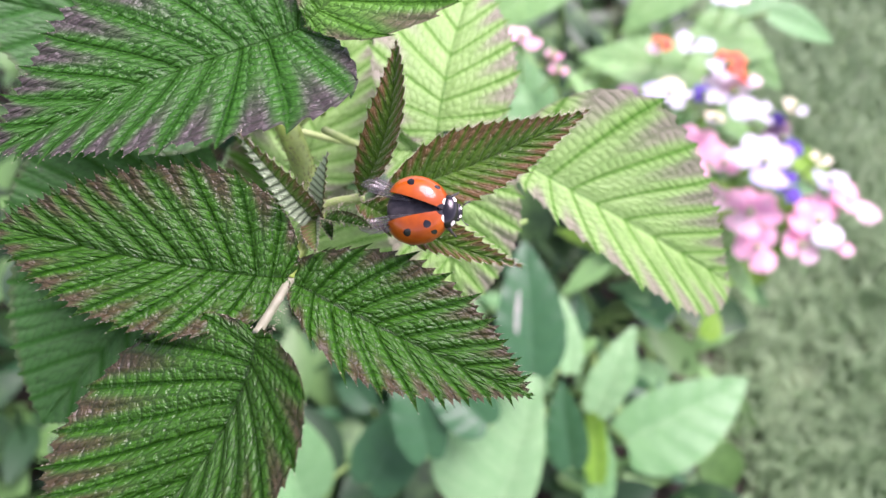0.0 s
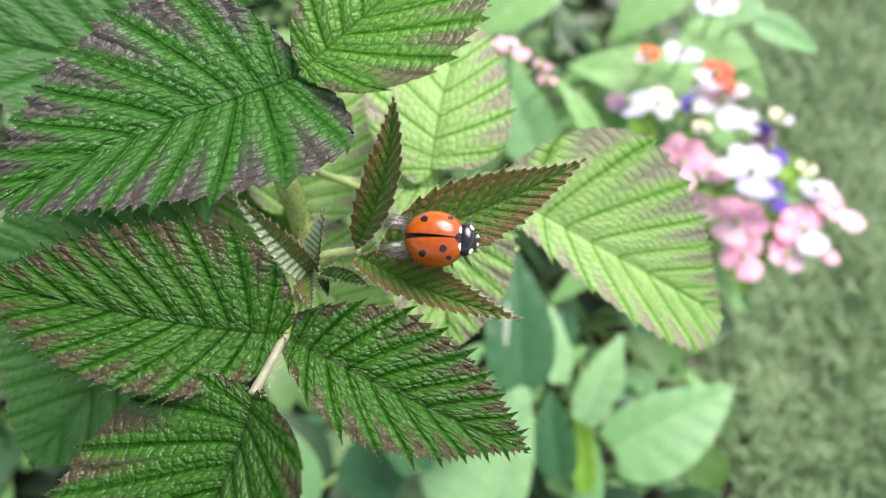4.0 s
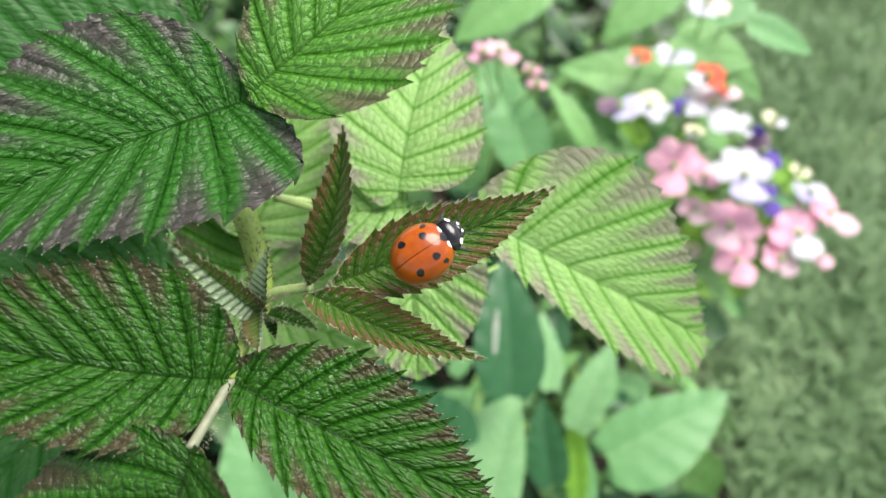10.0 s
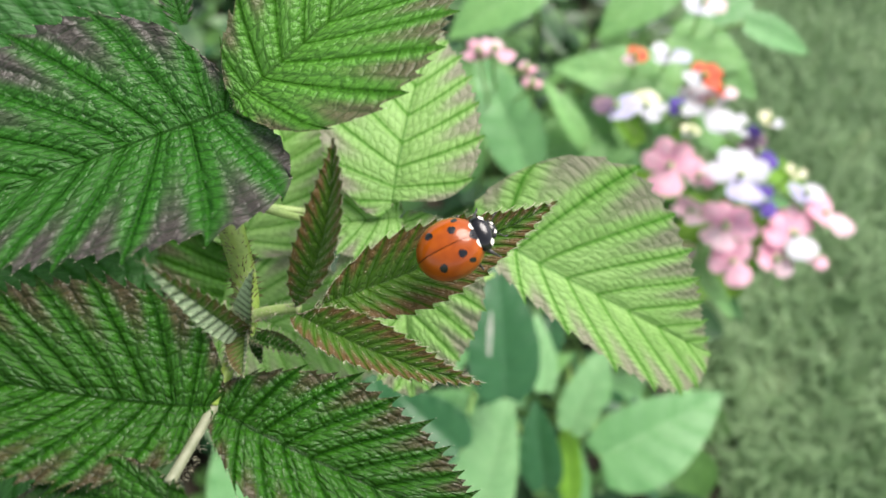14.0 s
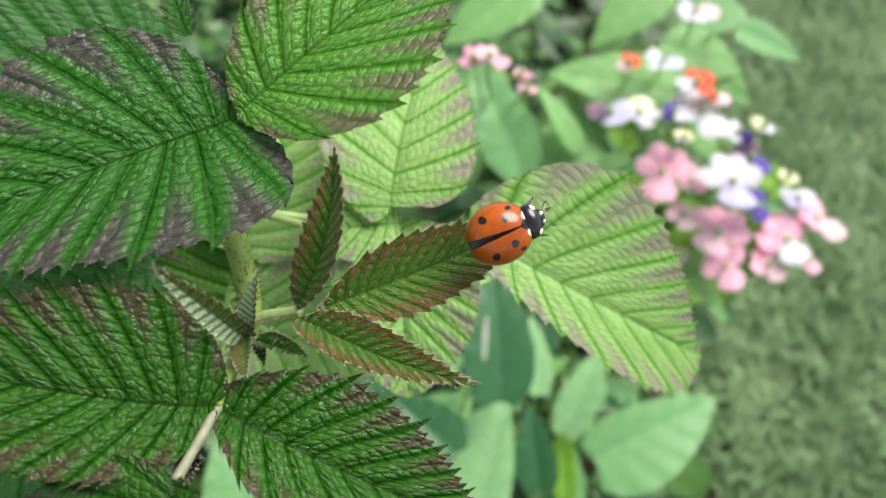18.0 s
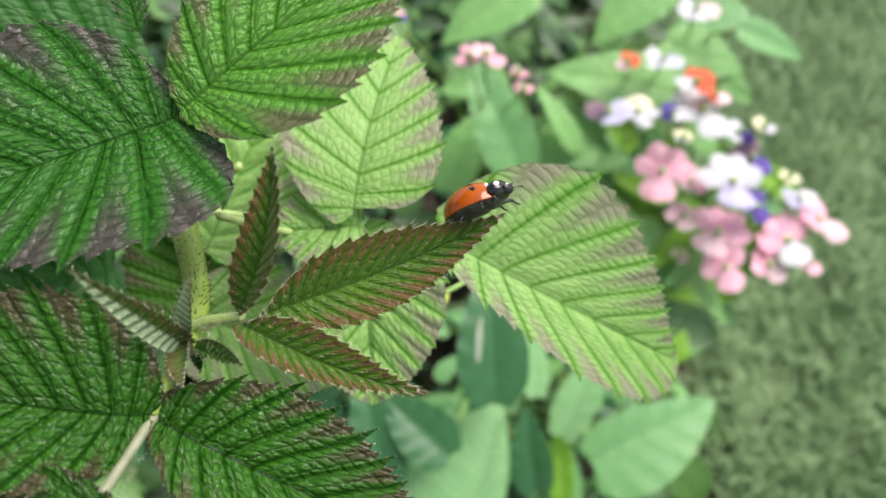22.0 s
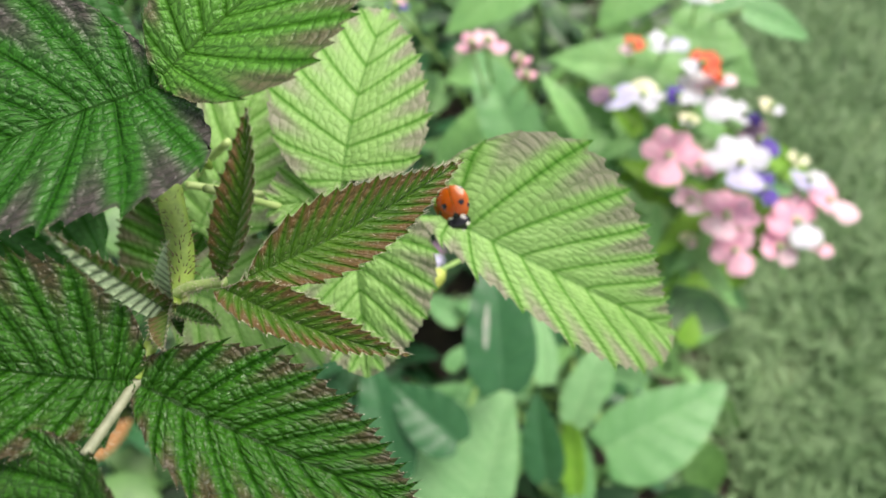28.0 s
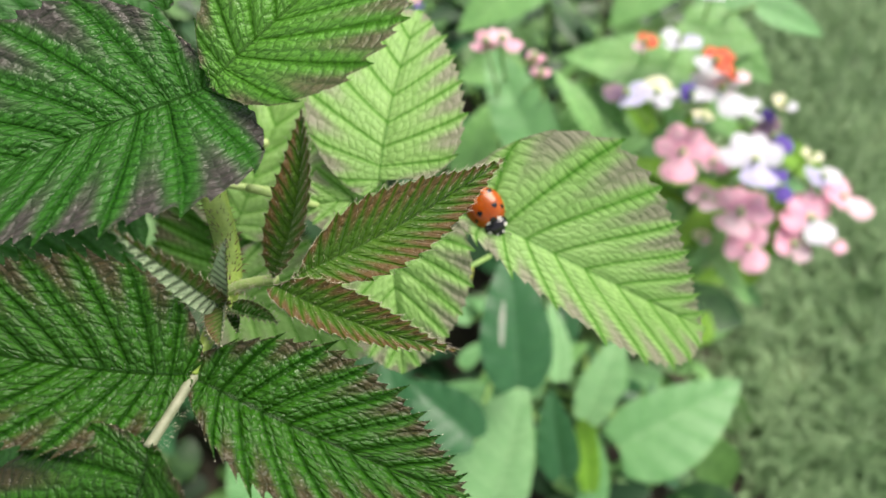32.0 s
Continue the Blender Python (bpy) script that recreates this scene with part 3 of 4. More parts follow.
def scatter(name, count, place, shape, mat, label, category, seed):
    """Many small blades or leaves in one mesh."""
    rng = np.random.RandomState(seed)
    verts, faces = [], []
    for _ in range(count):
        made = shape(rng, *place(rng))
        k = len(verts)
        verts += made[0]
        faces += [tuple(i + k for i in f) for f in made[1]]
    ob = thing(name, Vector((0, 0, 0)), label, category, kind="stuff", data=mesh_of(name, verts, faces))
    ob.data.materials.append(mat)
    return ob


def blade(rng, x, y, z, size):
    turn, lean = rng.uniform(0, 2 * math.pi), rng.uniform(0.1, 1.0)
    long, wide = size * rng.uniform(0.6, 1.3), rng.uniform(0.0012, 0.0026)
    c, sn = math.cos(turn), math.sin(turn)
    out = []
    for k in range(4):
        t = k / 3
        reach = long * math.sin(lean) * t ** 1.6
        rise = long * math.cos(lean) * t * (1 - 0.25 * t)
        w = wide * (1 - t) ** 0.6
        out += [(x + c * reach - sn * w, y + sn * reach + c * w, z + rise), (x + c * reach + sn * w, y + sn * reach - c * w, z + rise)]
    return out, [(0, 1, 3, 2), (2, 3, 5, 4), (4, 5, 7, 6)]


def small_leaf(rng, x, y, z, size):
    turn, tip_up, bank = rng.uniform(0, 2 * math.pi), rng.uniform(-0.5, 0.9), rng.uniform(-0.6, 0.6)
    m = Matrix.Translation((x, y, z)) @ Euler((bank, -tip_up, turn)).to_matrix().to_4x4()
    long, wide = size * rng.uniform(0.6, 1.4), size * rng.uniform(0.22, 0.4)
    verts = []
    for k in range(6):
        t = k / 5
        w = wide * math.sin(math.pi * min(0.97, t * 0.93 + 0.04)) ** 0.8
        sag = -0.25 * long * t * t
        for side in (-1, 0, 1):
            verts.append(tuple(m @ Vector((long * t, side * w, sag + abs(side) * w * 0.3))))
    faces = [(3 * k + j, 3 * k + 3 + j, 3 * k + 4 + j, 3 * k + 1 + j) for k in range(5) for j in range(2)]
    return verts, faces


BROAD = leaf_material("broad_leaf_green", (0.11, 0.28, 0.085), (0.21, 0.42, 0.14), (0.22, 0.40, 0.17), (0.10, 0.24, 0.09), 1.2, 0.38, 0.2, relief=0.3, panels=0.25)
BROAD_DARK = leaf_material("broad_leaf_dark", (0.022, 0.092, 0.034), (0.046, 0.150, 0.058), (0.07, 0.16, 0.08), (0.04, 0.12, 0.05), 1.2, 0.36, 0.12, relief=0.1, panels=0.08)
BROAD_LIGHT = leaf_material("broad_leaf_light", (0.085, 0.25, 0.085), (0.165, 0.36, 0.145), (0.21, 0.40, 0.18), (0.18, 0.36, 0.14), 1.2, 0.38, 0.25, relief=0.3, panels=0.3)
BROAD_PALE = leaf_material("broad_leaf_pale", (0.135, 0.32, 0.13), (0.235, 0.44, 0.20), (0.27, 0.47, 0.23), (0.2, 0.4, 0.16), 1.2, 0.36, 0.25, relief=0.3, panels=0.3)
GRASS = plain_material("grass_blades", (0.13, 0.24, 0.10), (0.26, 0.39, 0.20), 12.0, 0.55, 0.0, clear=0.3, spread=0.15)
FILL = plain_material("bed_foliage", (0.010, 0.05, 0.012), (0.10, 0.23, 0.06), 25.0, 0.5, 0.0, clear=0.25, spread=0.7)
STEM = plain_material("flower_stem", (0.14, 0.27, 0.06), (0.27, 0.42, 0.12), 200.0, 0.55, 0.0001)

bed_edge = [0.235 + 0.02 * math.sin(9 * y) + 0.012 * math.sin(23 * y + 1) for y in np.linspace(-1.2, 2.6, 60)]
bed_y = np.linspace(-1.2, 2.6, 60)
bed_verts, bed_faces = [], []
for j, (y, edge) in enumerate(zip(bed_y, bed_edge)):
    for i in range(41):
        x = -1.6 + (edge + 1.6) * i / 40
        lift = 0.004 + 0.012 * min(1, (40 - i) / 3) + 0.006 * noise.noise((x * 14, y * 14, 0.3))
        bed_verts.append((x, float(y), lift))
for j in range(59):
    for i in range(40):
        bed_faces.append((j * 41 + i, j * 41 + i + 1, (j + 1) * 41 + i + 1, (j + 1) * 41 + i))
bed = thing("flower_bed_soil", Vector((0, 0, 0)), "dark loose soil of the flower bed", "soil", kind="structure", data=mesh_of("flower_bed_soil", bed_verts, bed_faces))
bed.data.materials.append(SOIL)


def on_lawn(rng):
    while True:  # thin where the lawn is worn
        y = rng.uniform(-0.1, 1.9)
        x = 0.215 + abs(rng.randn()) * 0.02 + rng.uniform(0, 0.35 + 0.6 * max(y, 0))
        if noise.noise((x * 11, y * 11, 4.0)) + 0.6 * noise.noise((x * 30, y * 30, 1.0)) - 0.8 * max(0.0, x - 0.30 - 0.25 * y) > rng.uniform(-1.1, 0.1):
            return x, y, 0.0, 0.042


def in_bed(rng):
    if rng.rand() < 0.45:  # thickest round the plants
        y = rng.uniform(0.05, 1.5)
        x = rng.uniform(-0.55, 0.21 + 0.12 * max(0, y - 0.5))
    else:
        x, y = rng.uniform(-1.55, 0.2), rng.uniform(-1.1, 2.5)
        if abs(x) < 0.12 and abs(y) < 0.12:
            x -= 0.4
    return x, y, rng.uniform(0.01, 0.09) + 0.05 * rng.rand() * (y > 0.3), 0.045


scatter("grass", 60000, on_lawn, blade, GRASS, "short worn lawn grass beside the flower bed", "grass", 21)
scatter("ground_cover", 5000, in_bed, small_leaf, FILL, "dense low green leaves covering the flower bed", "ground cover", 22)

# broad-leaved plants
hosta = thing("broad_leaved_plant", Vector((0.05, 0.30, 0.012)), "broad-leaved green plant in the flower bed", "plant")
hosta_two = thing("broad_leaved_plant", Vector((0.12, 0.36, 0.012)), "broad-leaved pale green plant beside the lawn", "plant")
shrub = thing("leafy_shrub", Vector((0.12, 0.62, 0.012)), "leafy green shrub behind the flowers", "shrub")


def stemmed(parent, base, tip, facing, mat, left, right, **shape):
    leaf = broad_leaf(parent, base, tip, facing, mat, left, right, **shape)
    root, foot = _placed[parent].translation, spot_at(*base)
    mid = root.lerp(foot, 0.55) + Vector((0, 0, 0.03))
    here = _placed[leaf].inverted()
    part("leaf_stalk", tube("leaf_stalk", [here @ root, here @ mid, here @ foot], [1.4, 1.2, 0.9], sides=6), STEM, leaf)
    return leaf


streaked = stemmed(hosta, (36.72, -52.27, -304.19), (35.62, 4.62, -304.52), (0.1, 0.2, 1), BROAD_DARK, 16, 16, seed=31)
SHEEN_STREAK = plain_material("leaf_sheen_streak", (0.13, 0.19, 0.13), (0.27, 0.28, 0.23), 300.0, 0.6, 0.0001)
streak_verts, streak_faces = [], []
for i, row in enumerate(range(11, 21)):  # sheen painted as a pale streak on one half of the blade
    for j, col in enumerate((9, 10, 11)):
        v = streaked.data.vertices[row * 15 + col]
        shrink = 1 - 0.6 * abs(i - 4.5) / 4.5
        mid_v = streaked.data.vertices[row * 15 + 10]
        streak_verts.append(tuple(mid_v.co + (v.co - mid_v.co) * 0.7 * shrink + v.normal * 0.0004))
for i in range(9):
    for j in range(2):
        streak_faces.append((i * 3 + j, (i + 1) * 3 + j, (i + 1) * 3 + j + 1, i * 3 + j + 1))
part("sheen_streak", mesh_of("sheen_streak", streak_verts, streak_faces), SHEEN_STREAK, streaked, None, "pale streak of sheen painted on the leaf")
stemmed(hosta, (24.00, -120.22, -327.15), (43.95, -57.49, -328.13), (0.1, 0.5, 1), BROAD_PALE, 38, 14, seed=32)
stemmed(hosta, (61.73, -105.73, -352.29), (56.49, -64.23, -352.99), (-0.3, 0.2, 1), BROAD_DARK, 11, 11, seed=33)
stemmed(hosta_two, (97.93, -103.29, -392.25), (166.96, -67.84, -392.65), (0.0, 0.4, 1), BROAD_LIGHT, 18, 28, outline=(-0.1, 0.45, 0.9), seed=34)
stemmed(hosta, (63.15, -61.84, -363.28), (61.80, -22.83, -363.53), (0.3, 0.4, 1), BROAD_PALE, 8, 8, seed=35)
stemmed(hosta_two, (77.71, -83.88, -372.68), (97.79, -38.08, -372.24), (-0.2, 0.4, 1), BROAD_PALE, 11, 11, seed=36)
stemmed(hosta, (-64.53, -117.10, -337.28), (-84.91, -68.55, -338.22), (0.0, 0.3, 1), BROAD_LIGHT, 22, 22, seed=37)
stemmed(hosta, (19.28, -74.30, -306.27), (-8.53, -48.71, -307.25), (0.0, 0.3, 1), BROAD_DARK, 13, 13, seed=38)
stemmed(hosta, (-6.27, -88.19, -307.05), (-17.79, -37.09, -307.59), (0.0, 0.3, 1), BROAD_DARK, 12, 12, seed=39)
stemmed(hosta, (-34.23, -107.02, -330.00), (-6.13, -63.60, -330.00), (0.0, 0.3, 1), BROAD_DARK, 16, 16, seed=40)
stemmed(hosta_two, (81.31, -136.80, -386.74), (86.65, -94.26, -387.42), (0.0, 0.3, 1), BROAD_LIGHT, 9, 9, seed=41)
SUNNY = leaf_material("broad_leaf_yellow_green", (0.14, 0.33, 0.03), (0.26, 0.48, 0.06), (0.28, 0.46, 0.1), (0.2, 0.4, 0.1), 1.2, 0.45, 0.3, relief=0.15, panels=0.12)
stemmed(hosta_two, (80.6, -122.7, -382.0), (78.0, -71.0, -382.8), (-0.4, 0.3, 1), SUNNY, 7, 7, seed=42)
stemmed(hosta_two, (143.3, -48.7, -400.0), (151.2, -33.0, -400.3), (0.3, 0.3, 1), SUNNY, 7, 8, seed=43)
stemmed(hosta_two, (88.9, -73.5, -379.8), (97.6, -44.9, -380.2), (0.2, 0.4, 1), BROAD_LIGHT, 10, 10, seed=44)
# smaller leaves crowd between the broad ones
crowd_rng = random.Random(77)
for count in range(26):
    deep = crowd_rng.uniform(395, 440)
    px, py = crowd_rng.uniform(0.0, 130.0) * deep / 385, crowd_rng.uniform(-125.0, -30.0) * deep / 385
    turn, long = crowd_rng.uniform(0, 2 * math.pi), crowd_rng.uniform(18, 38)
    wide = long * crowd_rng.uniform(0.25, 0.4)
    stemmed(crowd_rng.choice((hosta, hosta_two)), (px, py, -deep), (px + long * math.cos(turn), py + long * abs(math.sin(turn)), -deep + crowd_rng.uniform(-8, 8)),
            (crowd_rng.uniform(-0.5, 0.5), crowd_rng.uniform(0.0, 0.7), 1), crowd_rng.choice((BROAD, BROAD_DARK, BROAD_LIGHT, BROAD_DARK)), wide, wide, seed=80 + count)
# low plants fill the bed between and behind the taller ones
LOW_MESHES = [leaf_mesh("leaf", long, wide, wide, fold=18, veins=6, tooth=0.5, teeth=2, relief=0.3, slant=(-0.4, 1.2), outline=(-0.06, 0.5, 0.95), wave=0.5, per_vein=6, half=6, drop=0.25, crowd=1.3, ease=0.5, seed=k)
              for k, (long, wide) in enumerate(((34, 9), (42, 12), (28, 9), (38, 8)))]
for me, mat in zip(LOW_MESHES, (BROAD, BROAD_DARK, BROAD_LIGHT, BROAD_DARK)):
    me.materials.append(mat)
low_rng = random.Random(5)
LOW_SPOTS = [(x + low_rng.uniform(-0.025, 0.025), y + low_rng.uniform(-0.03, 0.03)) for y in (0.24, 0.33, 0.43, 0.54, 0.66, 0.80, 0.96) for x in (-0.34, -0.23, -0.12, -0.02, 0.08, 0.17) if x < 0.1 + 0.25 * y]
for x, y in LOW_SPOTS:
    low_plant = thing("low_leafy_plant", Vector((x, y, 0.012)), "low green leafy plant covering the soil of the bed", "plant", "low plants in the bed")
    for k in range(8):
        turn, rise, up = k * 0.785 + low_rng.uniform(-0.3, 0.3), low_rng.uniform(-0.1, 0.9), low_rng.uniform(0.02, 0.085)
        reach = low_rng.uniform(0.008, 0.03)
        foot = Vector((x + reach * math.cos(turn), y + reach * math.sin(turn), 0.012 + up))
        m = Matrix.Translation(foot) @ Euler((low_rng.uniform(-0.5, 0.5), -rise, turn)).to_matrix().to_4x4()
        leaf = part("leaf", low_rng.choice(LOW_MESHES[0::2] if x > 0.1 else LOW_MESHES if x > 0.02 else LOW_MESHES[1::2]), None, low_plant, m)
        here = m.inverted()
        part("leaf_stalk", tube("leaf_stalk", [here @ Vector((x, y, 0.012)), here @ (foot * 0.7 + Vector((x, y, 0.03)) * 0.3), Vector((0, 0, 0))], [1.0, 0.9, 0.7], sides=5), STEM, leaf)
# dead leaves caught among them
DRY = leaf_material("dry_leaf_brown", (0.20, 0.09, 0.03), (0.42, 0.24, 0.10), (0.28, 0.16, 0.07), (0.2, 0.1, 0.05), 1.2, 0.7, 0.1, relief=0.4, panels=0.2)
for k, (spot, turn) in enumerate((((-0.218, 0.213, 0.100), 0.7), ((-0.285, 0.218, 0.070), 2.4))):
    dry = leaf_mesh("dry_leaf", 34, 9, 10, fold=26, veins=7, tooth=0.6, relief=0.6, wave=1.2, per_vein=8, half=8, drop=0.3, curl=0.3, crowd=1.3, ease=0.5, seed=60 + k)
    dry.materials.append(DRY)
    thing("dry_leaf", Matrix.Translation(spot) @ Euler((0.5, -0.2, turn)).to_matrix().to_4x4(), "curled orange-brown dead leaf lying among the low plants", "dead leaf", "dead leaves in the bed", data=dry)
# shrub leaves
stemmed(shrub, (142.82, 92.71, -401.42), (75.96, 108.79, -393.76), (0, 0.3, 1), BROAD, 18, 20, seed=51)
stemmed(shrub, (60.78, 50.98, -403.97), (35.24, 113.36, -395.15), (0, 0.3, 1), BROAD_LIGHT, 18, 18, seed=52)
stemmed(shrub, (109.84, 71.02, -412.43), (63.88, 63.37, -403.93), (0, 0.3, 1), BROAD, 17, 17, seed=53)
stemmed(shrub, (148.41, 130.58, -431.45), (198.59, 96.83, -419.58), (0, 0.3, 1), BROAD, 22, 20, seed=54)
stemmed(shrub, (178.44, 129.83, -400.42), (217.10, 115.87, -399.04), (0, 0.3, 1), BROAD_LIGHT, 11, 11, seed=55)
stemmed(shrub, (151.85, 170.85, -441.55), (108.50, 133.94, -432.81), (0, 0.3, 1), BROAD, 19, 19, seed=56)
stemmed(shrub, (73.57, 167.51, -444.17), (18.69, 134.01, -435.84), (0, 0.3, 1), BROAD, 20, 20, seed=57)
stemmed(shrub, (108.40, 37.42, -432.31), (53.95, 43.32, -424.17), (0, 0.3, 1), BROAD, 15, 15, seed=58)
stemmed(shrub, (22.39, 44.96, -445.26), (35.28, 87.40, -435.04), (0, 0.3, 1), BROAD, 15, 15, seed=59)
stemmed(shrub, (200.50, 160.55, -449.86), (155.22, 136.80, -441.26), (0, 0.3, 1), BROAD_LIGHT, 15, 15, seed=60)
stemmed(shrub, (57.73, 115.39, -454.44), (19.05, 106.26, -445.69), (0, 0.3, 1), BROAD, 15, 15, seed=61)

# flowers
PETALS = {}
for tint, low, high in (("white", (0.58, 0.58, 0.68), (0.72, 0.72, 0.78)), ("pink", (0.80, 0.33, 0.49), (0.88, 0.56, 0.67)), ("pale_pink", (0.8, 0.46, 0.56), (0.86, 0.68, 0.74)),
                        ("violet", (0.05, 0.02, 0.28), (0.14, 0.08, 0.42)), ("lavender", (0.42, 0.40, 0.68), (0.66, 0.65, 0.80)), ("red", (0.75, 0.07, 0.04), (0.85, 0.2, 0.1)),
                        ("cream", (0.75, 0.72, 0.45), (0.84, 0.82, 0.65)), ("dusk", (0.10, 0.05, 0.16), (0.3, 0.2, 0.22))):
    PETALS[tint] = plain_material("petal_" + tint, low, high, 150.0, 0.6, 0.0001, clear=0.42)


def petal_mesh(long, wide, cup):
    verts, faces = [], []
    for i in range(9):
        t = i / 8
        w = wide * (math.sin(math.pi * (0.12 + 0.80 * t) ** 1.5)) ** 0.7
        for j in range(-3, 4):
            a = j / 3
            verts.append(((long * t + 0.06 * long * (1 - a * a) * t) * MM, w * a * MM, (cup * long * (t ** 2) * 0.4 - 0.25 * w * a * a + 0.3 * math.sin(5 * a + 3 * t)) * MM))
    for i in range(8):
        for j in range(6):
            faces.append((i * 7 + j, (i + 1) * 7 + j, (i + 1) * 7 + j + 1, i * 7 + j + 1))
    return mesh_of("petal", verts, faces)


FLOWERS = {kind: thing("flowering_plant", Vector(spot), label, "flowers", "flowers in the bed") for kind, spot, label in (
    ("violet", (0.20, 0.42, 0.012), "bedding plant with white and violet two-lipped blossoms"), ("pink", (0.19, 0.40, 0.012), "bedding plant with pink and pale pink blossoms"),
    ("red", (0.17, 0.47, 0.012), "bedding plant with white and orange-red blossoms"), ("small", (0.06, 0.50, 0.012), "plant with tiny pink blossoms behind the leaves"))}


def blossom(kind, place, facing, across, upper, lip, seed):
    """A two-lipped blossom: four upper petals and a broad lower lip, on its own stem."""
    rng = random.Random(seed)
    at, face = spot_at(*place), way_of(facing[0], facing[1] + 0.4, facing[2])
    rot = face.to_track_quat("Z", "Y").to_matrix().to_4x4() @ Matrix.Rotation(rng.uniform(-0.5, 0.5), 4, "Z")
    m = Matrix.Translation(at) @ rot
    flower_plant = FLOWERS[kind]
    root = _placed[flower_plant].translation + Vector((rng.uniform(-0.02, 0.03), rng.uniform(-0.03, 0.05), 0))
    here = m.inverted()
    bend = root.lerp(at, 0.6) + Vector((rng.uniform(-0.01, 0.01), rng.uniform(-0.01, 0.01), 0.02))
    head = part("blossom", tube("blossom", [here @ root, here @ bend, here @ (at - face * 0.004), Vector((0, 0, 0))], [0.9, 0.8, 0.8, 1.6], sides=6), STEM, flower_plant, m, "blossom on a thin green stem")
    long = across * 0.58
    for k in range(5):
        low = k == 0
        turn = Matrix.Rotation(-math.pi / 2 + (0 if low else (k - 2.5) * 0.85 + math.pi), 4, "Z")
        tilt = Matrix.Rotation(rng.uniform(-0.2, 0.1), 4, "Y")
        petal = petal_mesh(long * (1.05 if low else 0.95) * rng.uniform(0.9, 1.1), long * (0.62 if low else 0.42), rng.uniform(-0.2, 0.4))
        part("petal", petal, PETALS[lip if low else upper], head, m @ turn @ tilt)
    bm = bmesh.new()
    bmesh.ops.create_icosphere(bm, subdivisions=2, radius=across * 0.09 * MM)
    me = bpy.data.meshes.new("flower_eye")
    bm.to_mesh(me)
    bm.free()
    part("flower_eye", me, PETALS["cream"], head, m)


blossom("violet", (161.95, 44.53, -366.51), (0.1, 0.1, 1), 27, "white", "lavender", 1)
blossom("pink", (130.65, 50.10, -379.60), (-0.3, 0.1, 1), 26, "pink", "pink", 2)
blossom("pink", (146.61, 45.30, -381.04), (0.3, 0.3, 1), 16, "pale_pink", "pink", 3)
blossom("pink", (143.06, 27.85, -385.07), (0.1, 0.2, 1), 15, "pale_pink", "pale_pink", 4)
blossom("pink", (160.94, 20.06, -382.42), (-0.1, 0.3, 1), 27, "pink", "pale_pink", 5)
blossom("pink", (165.74, 1.06, -385.16), (0.1, -0.3, 1), 22, "pink", "pink", 6)
blossom("pink", (204.62, 16.19, -398.94), (0.2, 0.1, 1), 29, "pink", "white", 7)
blossom("pink", (226.67, 27.05, -406.26), (0.3, 0.3, 1), 25, "pink", "pale_pink", 8)
blossom("violet", (212.81, 38.00, -400.78), (0.1, 0.5, 1), 17, "lavender", "white", 9)
blossom("red", (154.49, 84.19, -388.98), (0.1, 0.2, 1), 28, "white", "white", 10)
blossom("red", (149.20, 97.82, -383.22), (-0.1, 0.4, 1), 18, "red", "white", 11)
blossom("red", (160.88, 91.27, -386.80), (0.5, 0.4, 1), 14, "red", "pale_pink", 12)
blossom("red", (114.04, 78.37, -364.30), (0.0, 0.5, 1), 19, "white", "cream", 13)
blossom("violet", (100.03, 77.82, -364.77), (-0.4, 0.5, 1), 19, "lavender", "dusk", 14)
blossom("violet", (130.99, 77.61, -365.72), (0.1, 0.2, 1), 11, "violet", "white", 15)
blossom("violet", (174.58, 72.19, -390.24), (0.3, 0.4, 1), 15, "white", "violet", 16)
blossom("violet", (182.42, 59.76, -391.91), (0.3, 0.2, 1), 20, "dusk", "violet", 17)
blossom("red", (131.39, 107.67, -381.88), (0.2, 0.6, 1), 18, "white", "lavender", 18)
blossom("red", (113.75, 107.10, -382.47), (-0.1, 0.4, 1), 12, "red", "pale_pink", 19)
blossom("red", (156.17, 140.07, -401.22), (0.2, 0.4, 1), 20, "white", "pale_pink", 20)
blossom("small", (36.52, 97.37, -334.99), (0.2, 0.4, 1), 14, "pale_pink", "pink", 21)
blossom("small", (29.02, 96.62, -337.24), (-0.2, 0.4, 1), 12, "pink", "pink", 22)
blossom("small", (53.20, 83.42, -338.36), (0.0, 0.6, 1), 9, "pink", "pale_pink", 23)
blossom("small", (51.43, 90.63, -340.46), (0.0, 0.6, 1), 8, "pink", "pale_pink", 24)
blossom("small", (-3.65, 114.65, -337.41), (0.0, 0.6, 1), 9, "violet", "pink", 25)
blossom("small", (10.06, 3.27, -339.43), (0.0, 0.3, 1), 10, "dusk", "lavender", 26)

blossom("pink", (195.33, 2.89, -399.18), (0.2, 0.1, 1), 20, "pink", "pale_pink", 27)
blossom("pink", (217.57, 4.37, -402.44), (0.3, 0.3, 1), 16, "pale_pink", "pink", 28)
blossom("violet", (175.50, 33.01, -371.99), (0.2, 0.0, 1), 15, "violet", "violet", 33)
blossom("violet", (185.17, 74.65, -384.89), (0.3, 0.3, 1), 11, "cream", "white", 29)
blossom("violet", (203.65, 48.82, -394.14), (0.3, 0.4, 1), 10, "cream", "cream", 30)
blossom("red", (138.70, 66.72, -373.41), (0.0, 0.4, 1), 9, "cream", "white", 31)
blossom("pink", (145.06, 7.44, -393.94), (0.1, 0.3, 1), 9, "cream", "pale_pink", 32)

